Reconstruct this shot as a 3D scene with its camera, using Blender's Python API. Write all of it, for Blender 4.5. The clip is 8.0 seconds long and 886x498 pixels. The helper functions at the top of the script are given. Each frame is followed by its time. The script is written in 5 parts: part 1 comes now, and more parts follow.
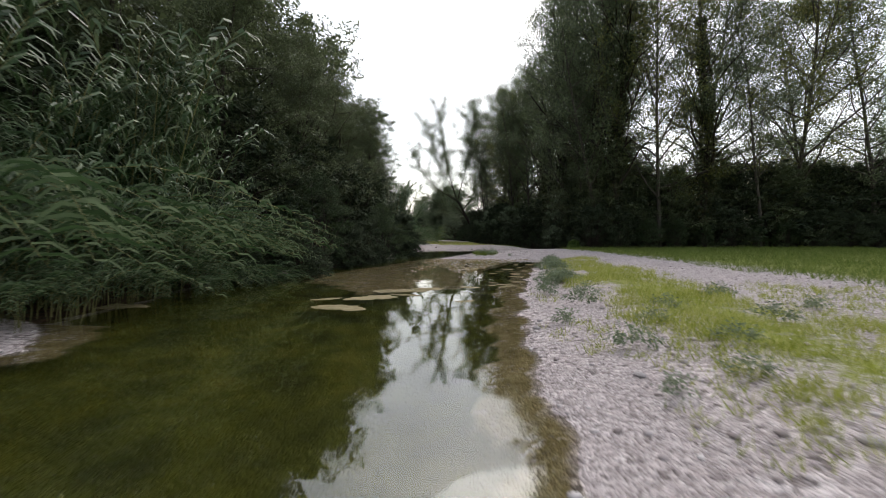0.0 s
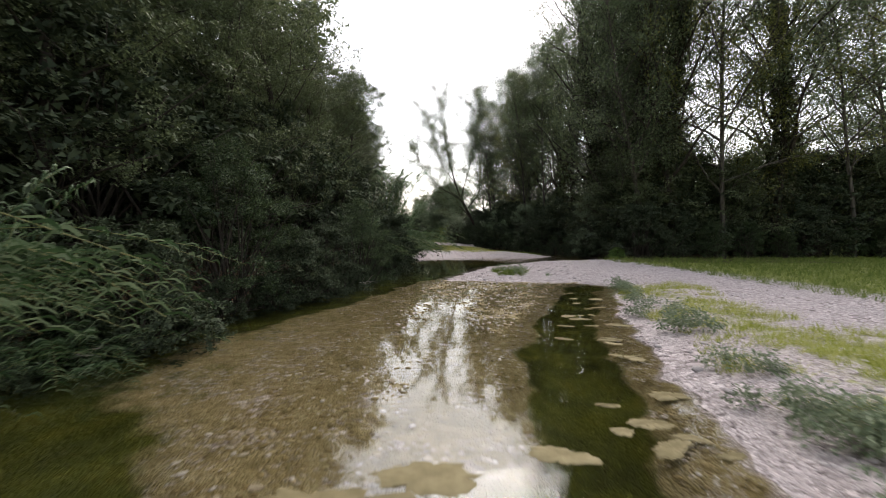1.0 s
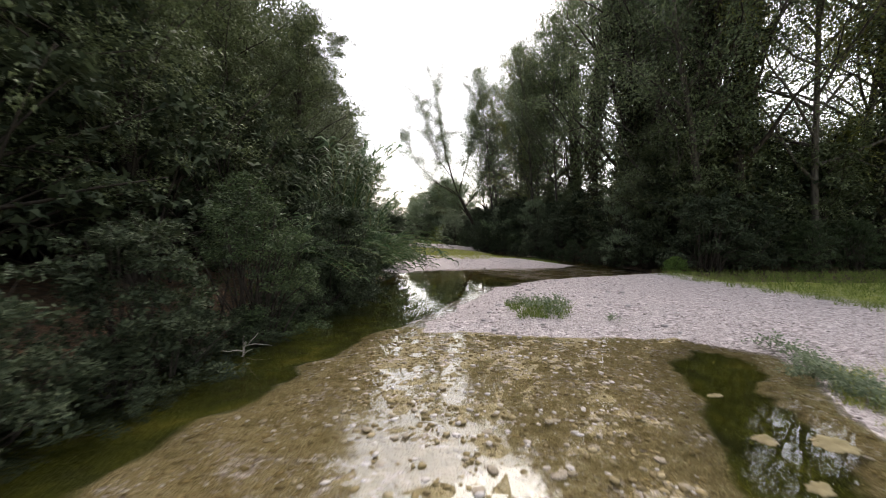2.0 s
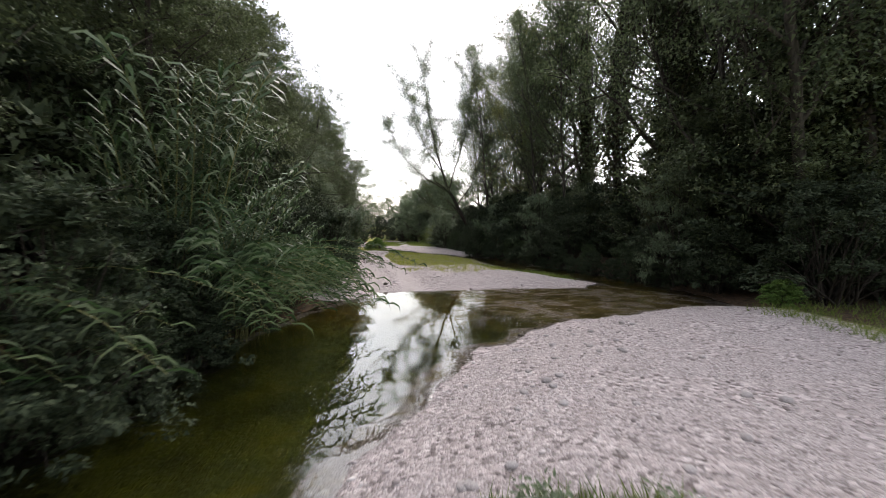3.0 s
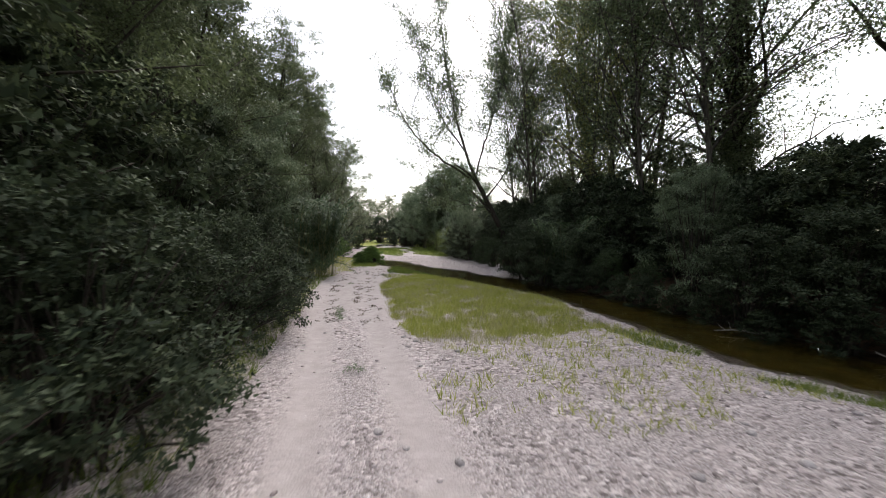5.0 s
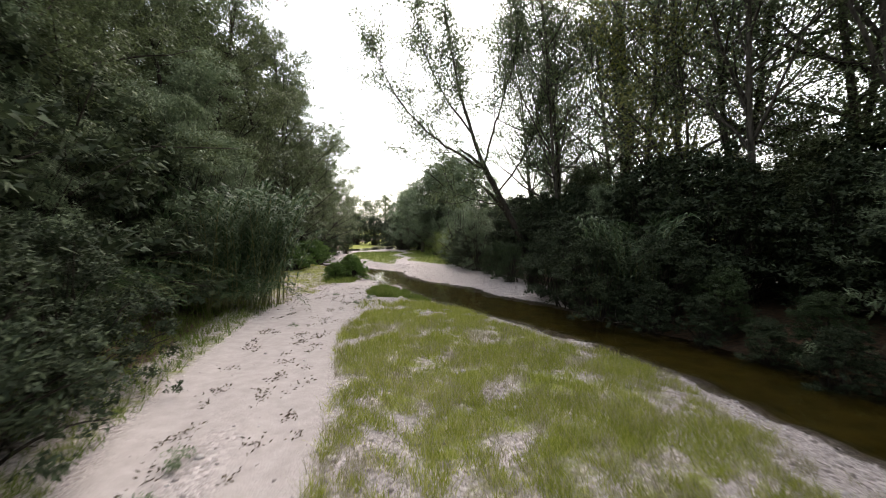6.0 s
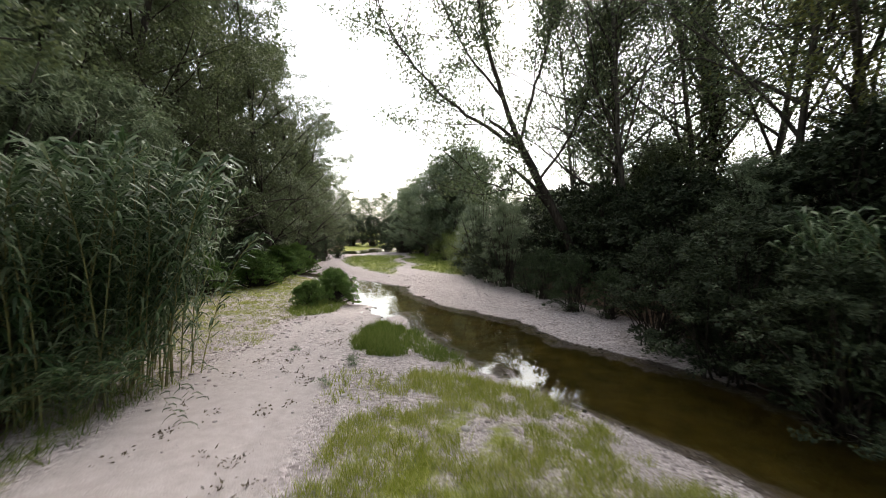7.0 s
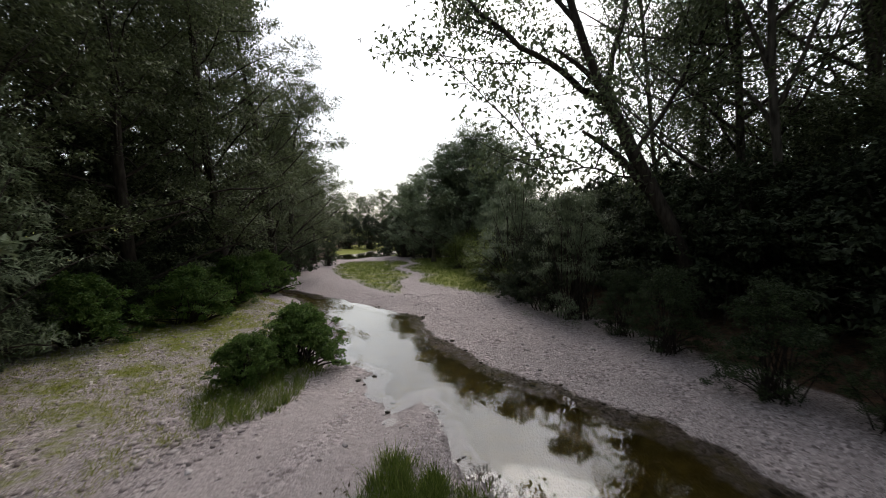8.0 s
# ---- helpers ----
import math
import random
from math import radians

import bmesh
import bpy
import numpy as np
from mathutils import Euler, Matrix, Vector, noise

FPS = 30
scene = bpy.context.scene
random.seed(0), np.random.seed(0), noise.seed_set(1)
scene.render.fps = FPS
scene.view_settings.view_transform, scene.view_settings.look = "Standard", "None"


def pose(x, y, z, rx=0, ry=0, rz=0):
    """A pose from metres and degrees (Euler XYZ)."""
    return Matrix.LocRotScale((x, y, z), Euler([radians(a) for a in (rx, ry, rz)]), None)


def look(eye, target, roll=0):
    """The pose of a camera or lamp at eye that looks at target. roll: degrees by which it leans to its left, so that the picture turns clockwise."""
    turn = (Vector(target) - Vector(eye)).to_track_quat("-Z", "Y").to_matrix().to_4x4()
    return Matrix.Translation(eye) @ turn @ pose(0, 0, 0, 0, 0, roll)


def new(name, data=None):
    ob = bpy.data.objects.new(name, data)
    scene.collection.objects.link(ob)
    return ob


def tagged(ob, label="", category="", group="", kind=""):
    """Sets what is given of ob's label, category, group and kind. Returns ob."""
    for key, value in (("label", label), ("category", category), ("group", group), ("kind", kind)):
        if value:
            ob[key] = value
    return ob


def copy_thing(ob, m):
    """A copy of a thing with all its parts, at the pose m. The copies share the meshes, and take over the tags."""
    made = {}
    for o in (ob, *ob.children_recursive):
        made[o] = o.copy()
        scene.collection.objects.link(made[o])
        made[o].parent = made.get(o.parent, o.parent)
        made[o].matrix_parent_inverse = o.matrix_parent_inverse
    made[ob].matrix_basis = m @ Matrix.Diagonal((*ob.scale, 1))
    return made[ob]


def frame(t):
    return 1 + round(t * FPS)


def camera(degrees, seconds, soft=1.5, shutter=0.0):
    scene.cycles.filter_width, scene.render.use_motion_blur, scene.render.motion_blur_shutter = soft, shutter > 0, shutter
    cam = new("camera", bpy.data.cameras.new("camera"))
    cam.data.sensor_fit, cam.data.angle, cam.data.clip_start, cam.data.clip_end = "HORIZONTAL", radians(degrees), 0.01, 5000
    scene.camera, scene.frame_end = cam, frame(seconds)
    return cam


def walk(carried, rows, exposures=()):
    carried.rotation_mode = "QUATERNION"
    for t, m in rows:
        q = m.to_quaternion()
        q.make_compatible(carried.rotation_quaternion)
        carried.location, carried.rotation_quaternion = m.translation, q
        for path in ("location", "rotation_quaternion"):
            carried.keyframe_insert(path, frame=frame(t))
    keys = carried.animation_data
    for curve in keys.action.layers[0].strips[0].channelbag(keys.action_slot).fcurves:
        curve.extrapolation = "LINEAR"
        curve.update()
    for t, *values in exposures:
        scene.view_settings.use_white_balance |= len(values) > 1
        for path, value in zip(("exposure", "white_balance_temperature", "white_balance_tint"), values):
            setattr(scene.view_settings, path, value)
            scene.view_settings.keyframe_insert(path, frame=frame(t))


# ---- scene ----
cam = camera(95.2, 8.0, soft=0.85, shutter=0.15)
METRES, EYE, TILT, LEAN, TURN = 62.0, 1.45, -2.1, 0.0, 0.0
ROWS = [
    (0.0, 0.0, 0.0, 0.0, 0.0, 0.0, 0.0),
    (0.5, -0.0021, 0.0603, 0.0049, -0.02, -0.04, -0.07),
    (1.0, -0.0047, 0.1237, 0.011, -0.04, -0.03, -0.09),
    (1.5, -0.0062, 0.186, 0.0147, -0.11, 0.04, -0.02),
    (2.0, 0.0043, 0.2463, 0.0185, -0.17, -0.12, -0.12),
    (3.5, 0.0276, 0.4267, 0.0306, -0.46, -0.17, -0.2),
    (4.0, 0.0215, 0.4919, 0.0351, -0.4, -0.27, -0.23),
    (4.5, 0.0135, 0.555, 0.039, -0.31, -0.15, -0.26),
    (5.0, -0.0047, 0.6163, 0.0424, -0.27, 0.02, -0.34),
    (6.5, -0.0063, 0.8006, 0.0553, -0.39, 0.04, 0.01),
    (7.0, -0.0221, 0.8633, 0.0589, -0.52, -0.01, -0.06),
    (7.5, -0.037, 0.9258, 0.0631, -0.65, -0.07, 0.13),
    (8.0, -0.0416, 0.9869, 0.0664, -0.8, 0.04, 0.24),
]
walk(cam, [(t, pose(0, 0, EYE, TILT, LEAN, TURN) @ pose(METRES * x, METRES * y, METRES * z, 90 + pitch, roll, yaw)) for t, x, y, z, yaw, pitch, roll in ROWS],
     exposures=[(0.0, 0.6, 6600, 9), (1.0, 0.98, 6800, 11), (2.0, 1.24, 6900, 12), (4.0, 1.05, 6600, 11), (5.0, 1.15, 6650, 10), (6.5, 1.5, 7000, 8), (7.2, 1.25, 6900, 8), (8.0, 0.34, 6700, 11)])

# ---------------------------------------------------------------- world and sun
world = bpy.data.worlds.new("overcast_sky")
scene.world = world
world.use_nodes = True
wn, wl = world.node_tree.nodes, world.node_tree.links
sky = wn.new("ShaderNodeTexSky")
sky.sky_type = 'NISHITA'
sky.sun_disc = False
sky.sun_elevation, sky.sun_rotation = radians(50), radians(14)
sky.air_density, sky.dust_density, sky.ozone_density = 1.3, 2.6, 2.0
veil = wn.new("ShaderNodeHueSaturation")
veil.inputs["Saturation"].default_value = 0.42
wl.new(sky.outputs[0], veil.inputs["Color"])
# soft, broken cloud over the whole sky
dome, cloud = wn.new("ShaderNodeTexCoord"), wn.new("ShaderNodeTexNoise")
cloud.inputs["Scale"].default_value, cloud.inputs["Detail"].default_value = 2.6, 5
level = wn.new("ShaderNodeMapRange")
level.inputs[1].default_value, level.inputs[2].default_value, level.inputs[3].default_value, level.inputs[4].default_value = 0.3, 0.7, 0.75, 1.25
thick = wn.new("ShaderNodeVectorMath")
thick.operation = 'SCALE'
wl.new(dome.outputs["Generated"], cloud.inputs["Vector"])
wl.new(cloud.outputs["Fac"], level.inputs[0])
wl.new(veil.outputs[0], thick.inputs[0])
wl.new(level.outputs[0], thick.inputs["Scale"])
wl.new(thick.outputs[0], wn["Background"].inputs["Color"])
wn["Background"].inputs["Strength"].default_value = 0.15

sun_data = bpy.data.lights.new("sun", 'SUN')
sun_data.energy, sun_data.angle, sun_data.color = 0.5, radians(40), (1.0, 0.97, 0.93)
sun = new("sun", sun_data)
sun.matrix_world = look((0, 0, 60), (-6.0, -24.0, 30.5))


# ---------------------------------------------------------------- materials
def material(name, rough=0.8, spec=0.3):
    m = bpy.data.materials.new(name)
    m.use_nodes = True
    n, l = m.node_tree.nodes, m.node_tree.links
    b = n["Principled BSDF"]
    b.inputs["Roughness"].default_value = rough
    b.inputs["Specular IOR Level"].default_value = spec
    return m, n, l, b


def ramp(n, stops):
    r = n.new("ShaderNodeValToRGB")
    while len(r.color_ramp.elements) < len(stops):
        r.color_ramp.elements.new(0.5)
    for e, (p, c) in zip(r.color_ramp.elements, stops):
        e.position, e.color = p, (*c, 1)
    return r


def leaf_material(name, dark, mid, light, translucent=0.3, rough=0.5):
    """Leaves: a colour of its own for each leaf, and a slow drift over the whole plant."""
    m, n, l, b = material(name, rough, 0.3)
    geo = n.new("ShaderNodeNewGeometry")
    info = n.new("ShaderNodeObjectInfo")
    tex = n.new("ShaderNodeTexNoise")
    tex.inputs["Scale"].default_value = 0.8
    l.new(geo.outputs["Position"], tex.inputs["Vector"])
    a = n.new("ShaderNodeMath"); a.operation = 'MULTIPLY_ADD'
    a.inputs[1].default_value, a.inputs[2].default_value = 0.95, -0.34
    l.new(geo.outputs["Random Per Island"], a.inputs[0])
    a2 = n.new("ShaderNodeMath"); a2.operation = 'MULTIPLY_ADD'
    a2.inputs[1].default_value = 0.6
    l.new(tex.outputs["Fac"], a2.inputs[0]); l.new(a.outputs[0], a2.inputs[2])
    a3 = n.new("ShaderNodeMath"); a3.operation = 'MULTIPLY_ADD'
    a3.inputs[1].default_value = 0.22
    l.new(info.outputs["Random"], a3.inputs[0]); l.new(a2.outputs[0], a3.inputs[2])
    r = ramp(n, [(0.0, dark), (0.5, mid), (1.0, light)])
    l.new(a3.outputs[0], r.inputs[0])
    l.new(r.outputs[0], b.inputs["Base Color"])
    t = n.new("ShaderNodeBsdfTranslucent")
    l.new(r.outputs[0], t.inputs["Color"])
    mix = n.new("ShaderNodeMixShader")
    mix.inputs[0].default_value = translucent
    l.new(b.outputs[0], mix.inputs[1]); l.new(t.outputs[0], mix.inputs[2])
    l.new(mix.outputs[0], n["Material Output"].inputs["Surface"])
    return m


def bark_material(name, dark, light, scale=6.0):
    m, n, l, b = material(name, 0.9, 0.15)
    co = n.new("ShaderNodeTexCoord")
    mp = n.new("ShaderNodeMapping")
    mp.inputs["Scale"].default_value = (scale, scale, scale * 0.22)
    l.new(co.outputs["Object"], mp.inputs[0])
    tex = n.new("ShaderNodeTexNoise")
    tex.inputs["Scale"].default_value, tex.inputs["Detail"].default_value = 2.0, 5
    l.new(mp.outputs[0], tex.inputs["Vector"])
    r = ramp(n, [(0.3, dark), (0.7, light)])
    l.new(tex.outputs["Fac"], r.inputs[0])
    l.new(r.outputs[0], b.inputs["Base Color"])
    bump = n.new("ShaderNodeBump")
    bump.inputs["Strength"].default_value, bump.inputs["Distance"].default_value = 0.6, 0.03
    l.new(tex.outputs["Fac"], bump.inputs["Height"]); l.new(bump.outputs[0], b.inputs["Normal"])
    return m


def ground_material():
    """Gravel, silt, sand, turf, leaf litter and bed mud, by the masks that the ground carries."""
    m, n, l, b = material("river_ground", 0.85, 0.25)
    geo = n.new("ShaderNodeNewGeometry")

    def noise_at(scale, detail=4, rough=0.55):
        t = n.new("ShaderNodeTexNoise")
        t.inputs["Scale"].default_value, t.inputs["Detail"].default_value, t.inputs["Roughness"].default_value = scale, detail, rough
        l.new(geo.outputs["Position"], t.inputs["Vector"])
        return t.outputs["Fac"]

    def cells(scale):
        v = n.new("ShaderNodeTexVoronoi")
        v.inputs["Scale"].default_value = scale
        l.new(geo.outputs["Position"], v.inputs["Vector"])
        return v

    def mask(name):
        a = n.new("ShaderNodeAttribute")
        a.attribute_name = name
        return a.outputs["Fac"]

    def mix(fac, a, c):
        x = n.new("ShaderNodeMix"); x.data_type = 'RGBA'
        l.new(fac, x.inputs[0]) if not isinstance(fac, float) else setattr(x.inputs[0], "default_value", fac)
        l.new(a, x.inputs[6]); l.new(c, x.inputs[7])
        return x.outputs[2]

    def broken(fac, noise_fac, low, high):
        """A mask whose edge is torn by noise."""
        s = n.new("ShaderNodeMath"); s.operation = 'ADD'
        l.new(fac, s.inputs[0]); l.new(noise_fac, s.inputs[1])
        q = n.new("ShaderNodeMapRange"); q.interpolation_type = 'SMOOTHSTEP'
        q.inputs[1].default_value, q.inputs[2].default_value = low, high
        l.new(s.outputs[0], q.inputs[0])
        return q.outputs[0]

    stones, fine = cells(17.0), cells(42.0)
    pebble = ramp(n, [(0.0, (0.18, 0.148, 0.14)), (0.3, (0.40, 0.338, 0.33)), (0.7, (0.60, 0.515, 0.51)), (1.0, (0.79, 0.71, 0.70))])
    sep = n.new("ShaderNodeSeparateColor")
    l.new(stones.outputs["Color"], sep.inputs[0]); l.new(sep.outputs[0], pebble.inputs[0])
    pebble2 = ramp(n, [(0.0, (0.26, 0.212, 0.205)), (1.0, (0.72, 0.64, 0.635))])
    sep2 = n.new("ShaderNodeSeparateColor")
    l.new(fine.outputs["Color"], sep2.inputs[0]); l.new(sep2.outputs[1], pebble2.inputs[0])
    gravel = mix(broken(noise_at(1.1), noise_at(9.0), 0.85, 1.15), pebble.outputs[0], pebble2.outputs[0])
    sandc = ramp(n, [(0.3, (0.42, 0.36, 0.345)), (0.7, (0.52, 0.46, 0.45))])
    l.new(noise_at(4.0), sandc.inputs[0])
    col = mix(broken(mask("sand"), noise_at(3.0, 6, 0.7), 0.65, 1.55), gravel, sandc.outputs[0])
    turf = ramp(n, [(0.25, (0.14, 0.17, 0.020)), (0.5, (0.26, 0.285, 0.045)), (0.75, (0.40, 0.38, 0.15))])
    l.new(noise_at(2.2, 6, 0.7), turf.inputs[0])
    col = mix(broken(mask("turf"), noise_at(5.0, 5, 0.7), 0.85, 1.25), col, turf.outputs[0])
    litter = ramp(n, [(0.3, (0.03, 0.022, 0.014)), (0.7, (0.13, 0.075, 0.042))])
    l.new(noise_at(7.0, 6), litter.inputs[0])
    col = mix(broken(mask("litter"), noise_at(2.0), 0.8, 1.2), col, litter.outputs[0])
    slime = ramp(n, [(0.25, (0.125, 0.090, 0.030)), (0.5, (0.32, 0.255, 0.130)), (0.75, (0.52, 0.44, 0.29))])
    l.new(noise_at(5.0, 9, 0.78), slime.inputs[0])
    slime2 = mix(broken(noise_at(14.0), noise_at(2.0), 1.0, 1.35), slime.outputs[0], pebble.outputs[0])
    col = mix(broken(mask("algae"), noise_at(2.5), 0.8, 1.15), col, slime2)
    mud = ramp(n, [(0.25, (0.018, 0.021, 0.002)), (0.55, (0.080, 0.086, 0.006)), (0.8, (0.165, 0.145, 0.020))])
    l.new(noise_at(1.3, 6, 0.65), mud.inputs[0])
    silt = ramp(n, [(0.3, (0.105, 0.080, 0.020)), (0.7, (0.270, 0.200, 0.070))])
    l.new(noise_at(1.7, 5), silt.inputs[0])
    mud_or_silt = mix(mask("silt"), mud.outputs[0], silt.outputs[0])
    col = mix(broken(mask("bed"), noise_at(2.0), 0.8, 1.3), col, mud_or_silt)
    damp = broken(mask("wet"), noise_at(6.0, 4), 0.85, 1.25)
    soaked = n.new("ShaderNodeHueSaturation")
    soaked.inputs["Value"].default_value, soaked.inputs["Saturation"].default_value = 0.55, 1.2
    l.new(col, soaked.inputs["Color"])
    col = mix(damp, col, soaked.outputs[0])
    sheen = n.new("ShaderNodeMapRange")
    sheen.inputs[3].default_value, sheen.inputs[4].default_value = 0.85, 0.4
    l.new(damp, sheen.inputs[0]); l.new(sheen.outputs[0], b.inputs["Roughness"])
    l.new(col, b.inputs["Base Color"])
    bump = n.new("ShaderNodeBump")
    bump.inputs["Strength"].default_value, bump.inputs["Distance"].default_value = 0.8, 0.03
    hs = n.new("ShaderNodeMath"); hs.operation = 'ADD'
    l.new(stones.outputs["Distance"], hs.inputs[0]); l.new(fine.outputs["Distance"], hs.inputs[1])
    neg = n.new("ShaderNodeMath"); neg.operation = 'MULTIPLY'; neg.inputs[1].default_value = -1.0
    l.new(hs.outputs[0], neg.inputs[0])
    firm = n.new("ShaderNodeMapRange")
    firm.inputs[3].default_value, firm.inputs[4].default_value = 0.9, 0.15
    l.new(mask("sand"), firm.inputs[0]); l.new(firm.outputs[0], bump.inputs["Strength"])
    l.new(neg.outputs[0], bump.inputs["Height"]); l.new(bump.outputs[0], b.inputs["Normal"])
    return m


def water_material():
    m, n, l, b = material("river_water", 0.02, 0.5)
    b.inputs["Base Color"].default_value = (0.96, 0.96, 0.86, 1)
    b.inputs["Transmission Weight"].default_value = 1.0
    b.inputs["IOR"].default_value = 1.7
    geo = n.new("ShaderNodeNewGeometry")
    heights = []
    for s, d, sx in ((1.6, 2, 1.0), (7.0, 3, 0.5)):
        mp = n.new("ShaderNodeMapping")
        mp.inputs["Scale"].default_value = (s, s * sx, s)
        l.new(geo.outputs["Position"], mp.inputs[0])
        t = n.new("ShaderNodeTexNoise")
        t.inputs["Scale"].default_value, t.inputs["Detail"].default_value = 1.0, d
        l.new(mp.outputs[0], t.inputs["Vector"])
        heights.append(t.outputs["Fac"])
    a = n.new("ShaderNodeMath"); a.operation = 'MULTIPLY_ADD'
    a.inputs[1].default_value = 0.25
    l.new(heights[1], a.inputs[0]); l.new(heights[0], a.inputs[2])
    bump = n.new("ShaderNodeBump")
    bump.inputs["Strength"].default_value, bump.inputs["Distance"].default_value = 0.25, 0.03
    run = n.new("ShaderNodeAttribute")
    run.attribute_name = "ripple"
    force = n.new("ShaderNodeMath"); force.operation = 'MULTIPLY_ADD'
    force.inputs[1].default_value, force.inputs[2].default_value = 0.5, 0.10
    l.new(run.outputs["Fac"], force.inputs[0]); l.new(force.outputs[0], bump.inputs["Strength"])
    l.new(a.outputs[0], bump.inputs["Height"]); l.new(bump.outputs[0], b.inputs["Normal"])
    return m


def plain_noise_material(name, dark, light, scale, rough=0.85):
    m, n, l, b = material(name, rough, 0.25)
    co = n.new("ShaderNodeTexCoord")
    info = n.new("ShaderNodeObjectInfo")
    tex = n.new("ShaderNodeTexNoise")
    tex.inputs["Scale"].default_value, tex.inputs["Detail"].default_value = scale, 5
    l.new(co.outputs["Object"], tex.inputs["Vector"])
    a = n.new("ShaderNodeMath"); a.operation = 'MULTIPLY_ADD'
    a.inputs[1].default_value = 0.3
    l.new(info.outputs["Random"], a.inputs[0]); l.new(tex.outputs["Fac"], a.inputs[2])
    r = ramp(n, [(0.3, dark), (0.9, light)])
    l.new(a.outputs[0], r.inputs[0]); l.new(r.outputs[0], b.inputs["Base Color"])
    bump = n.new("ShaderNodeBump")
    bump.inputs["Strength"].default_value, bump.inputs["Distance"].default_value = 0.5, 0.02
    l.new(tex.outputs["Fac"], bump.inputs["Height"]); l.new(bump.outputs[0], b.inputs["Normal"])
    return m


GROUND, WATER = ground_material(), water_material()
LEAF_POPLAR = leaf_material("poplar_leaves", (0.052, 0.070, 0.034), (0.105, 0.135, 0.064), (0.190, 0.225, 0.115), 0.5, 0.5)
LEAF_OLIVE = leaf_material("olive_poplar_leaves", (0.070, 0.080, 0.020), (0.140, 0.150, 0.040), (0.240, 0.240, 0.075), 0.5, 0.5)
LEAF_DARK = leaf_material("woodland_leaves", (0.045, 0.060, 0.027), (0.098, 0.124, 0.056), (0.175, 0.205, 0.10), 0.3, 0.5)
# shrub tones kept dark to carry the shade below overhanging crowns
LEAF_SHRUB = leaf_material("shrub_leaves", (0.018, 0.032, 0.011), (0.042, 0.068, 0.025), (0.095, 0.135, 0.054), 0.25, 0.5)
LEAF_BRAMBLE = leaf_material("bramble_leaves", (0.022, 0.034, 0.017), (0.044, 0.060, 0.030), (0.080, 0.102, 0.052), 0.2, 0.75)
LEAF_WILLOW = leaf_material("willow_leaves", (0.082, 0.110, 0.060), (0.145, 0.188, 0.108), (0.230, 0.280, 0.170), 0.35, 0.6)
LEAF_LIME = leaf_material("sunlit_bush_leaves", (0.060, 0.090, 0.014), (0.110, 0.150, 0.024), (0.180, 0.210, 0.050), 0.35)
# lightest tone is raised to paint the whitish glints on strap leaves
LEAF_REED = leaf_material("reed_leaves", (0.026, 0.052, 0.018), (0.064, 0.112, 0.042), (0.220, 0.275, 0.160), 0.35, 0.4)
LEAF_IVY = leaf_material("ivy_leaves", (0.016, 0.026, 0.008), (0.034, 0.044, 0.014), (0.075, 0.070, 0.026), 0.15)
LEAF_BUSH = leaf_material("fresh_bush_leaves", (0.045, 0.100, 0.018), (0.095, 0.175, 0.034), (0.180, 0.265, 0.070), 0.35, 0.6)
LEAF_WEED = leaf_material("weed_leaves", (0.13, 0.17, 0.10), (0.20, 0.25, 0.15), (0.32, 0.36, 0.24), 0.4, 0.7)
GRASS = leaf_material("grass_blades", (0.19, 0.23, 0.025), (0.34, 0.38, 0.062), (0.56, 0.54, 0.22), 0.55, 0.7)
GRASS_DRY = leaf_material("dry_grass_blades", (0.22, 0.20, 0.11), (0.40, 0.36, 0.24), (0.58, 0.54, 0.42), 0.4, 0.7)
GRASS_FRESH = leaf_material("fresh_grass_blades", (0.07, 0.12, 0.016), (0.14, 0.20, 0.034), (0.26, 0.30, 0.09), 0.45, 0.7)
BARK = bark_material("grey_bark", (0.035, 0.030, 0.024), (0.13, 0.115, 0.095))
BARK_DARK = bark_material("dark_bark", (0.022, 0.018, 0.014), (0.075, 0.062, 0.050))
CANE = plain_noise_material("reed_canes", (0.10, 0.11, 0.035), (0.26, 0.24, 0.10), 3.0, 0.6)
STONE = plain_noise_material("river_stone", (0.26, 0.225, 0.22), (0.60, 0.55, 0.54), 9.0)
STONE_DARK = plain_noise_material("wet_stone", (0.03, 0.027, 0.02), (0.13, 0.11, 0.085), 9.0, 0.5)
PEBBLE, _n, _l, _b = material("loose_pebbles", 0.85, 0.25)
_g, _r = _n.new("ShaderNodeNewGeometry"), ramp(_n, [(0.0, (0.27, 0.225, 0.215)), (0.4, (0.50, 0.43, 0.42)), (0.8, (0.66, 0.585, 0.575)), (1.0, (0.79, 0.73, 0.715))])
_l.new(_g.outputs["Random Per Island"], _r.inputs[0]), _l.new(_r.outputs[0], _b.inputs["Base Color"])
MAT_ALGAE_STONE, _n, _l, _b = material("algae_stones", 0.7, 0.3)
_g, _r = _n.new("ShaderNodeNewGeometry"), ramp(_n, [(0.0, (0.17, 0.125, 0.060)), (0.5, (0.30, 0.225, 0.105)), (0.8, (0.42, 0.34, 0.20)), (0.86, (0.55, 0.48, 0.42)), (1.0, (0.66, 0.60, 0.58))])
_l.new(_g.outputs["Random Per Island"], _r.inputs[0]), _l.new(_r.outputs[0], _b.inputs["Base Color"])
MAT_ALGAE = plain_noise_material("algae_scum", (0.14, 0.112, 0.050), (0.31, 0.255, 0.14), 6.0, 0.8)
COBBLE = plain_noise_material("cobble", (0.17, 0.13, 0.065), (0.50, 0.42, 0.33), 7.0, 0.6)
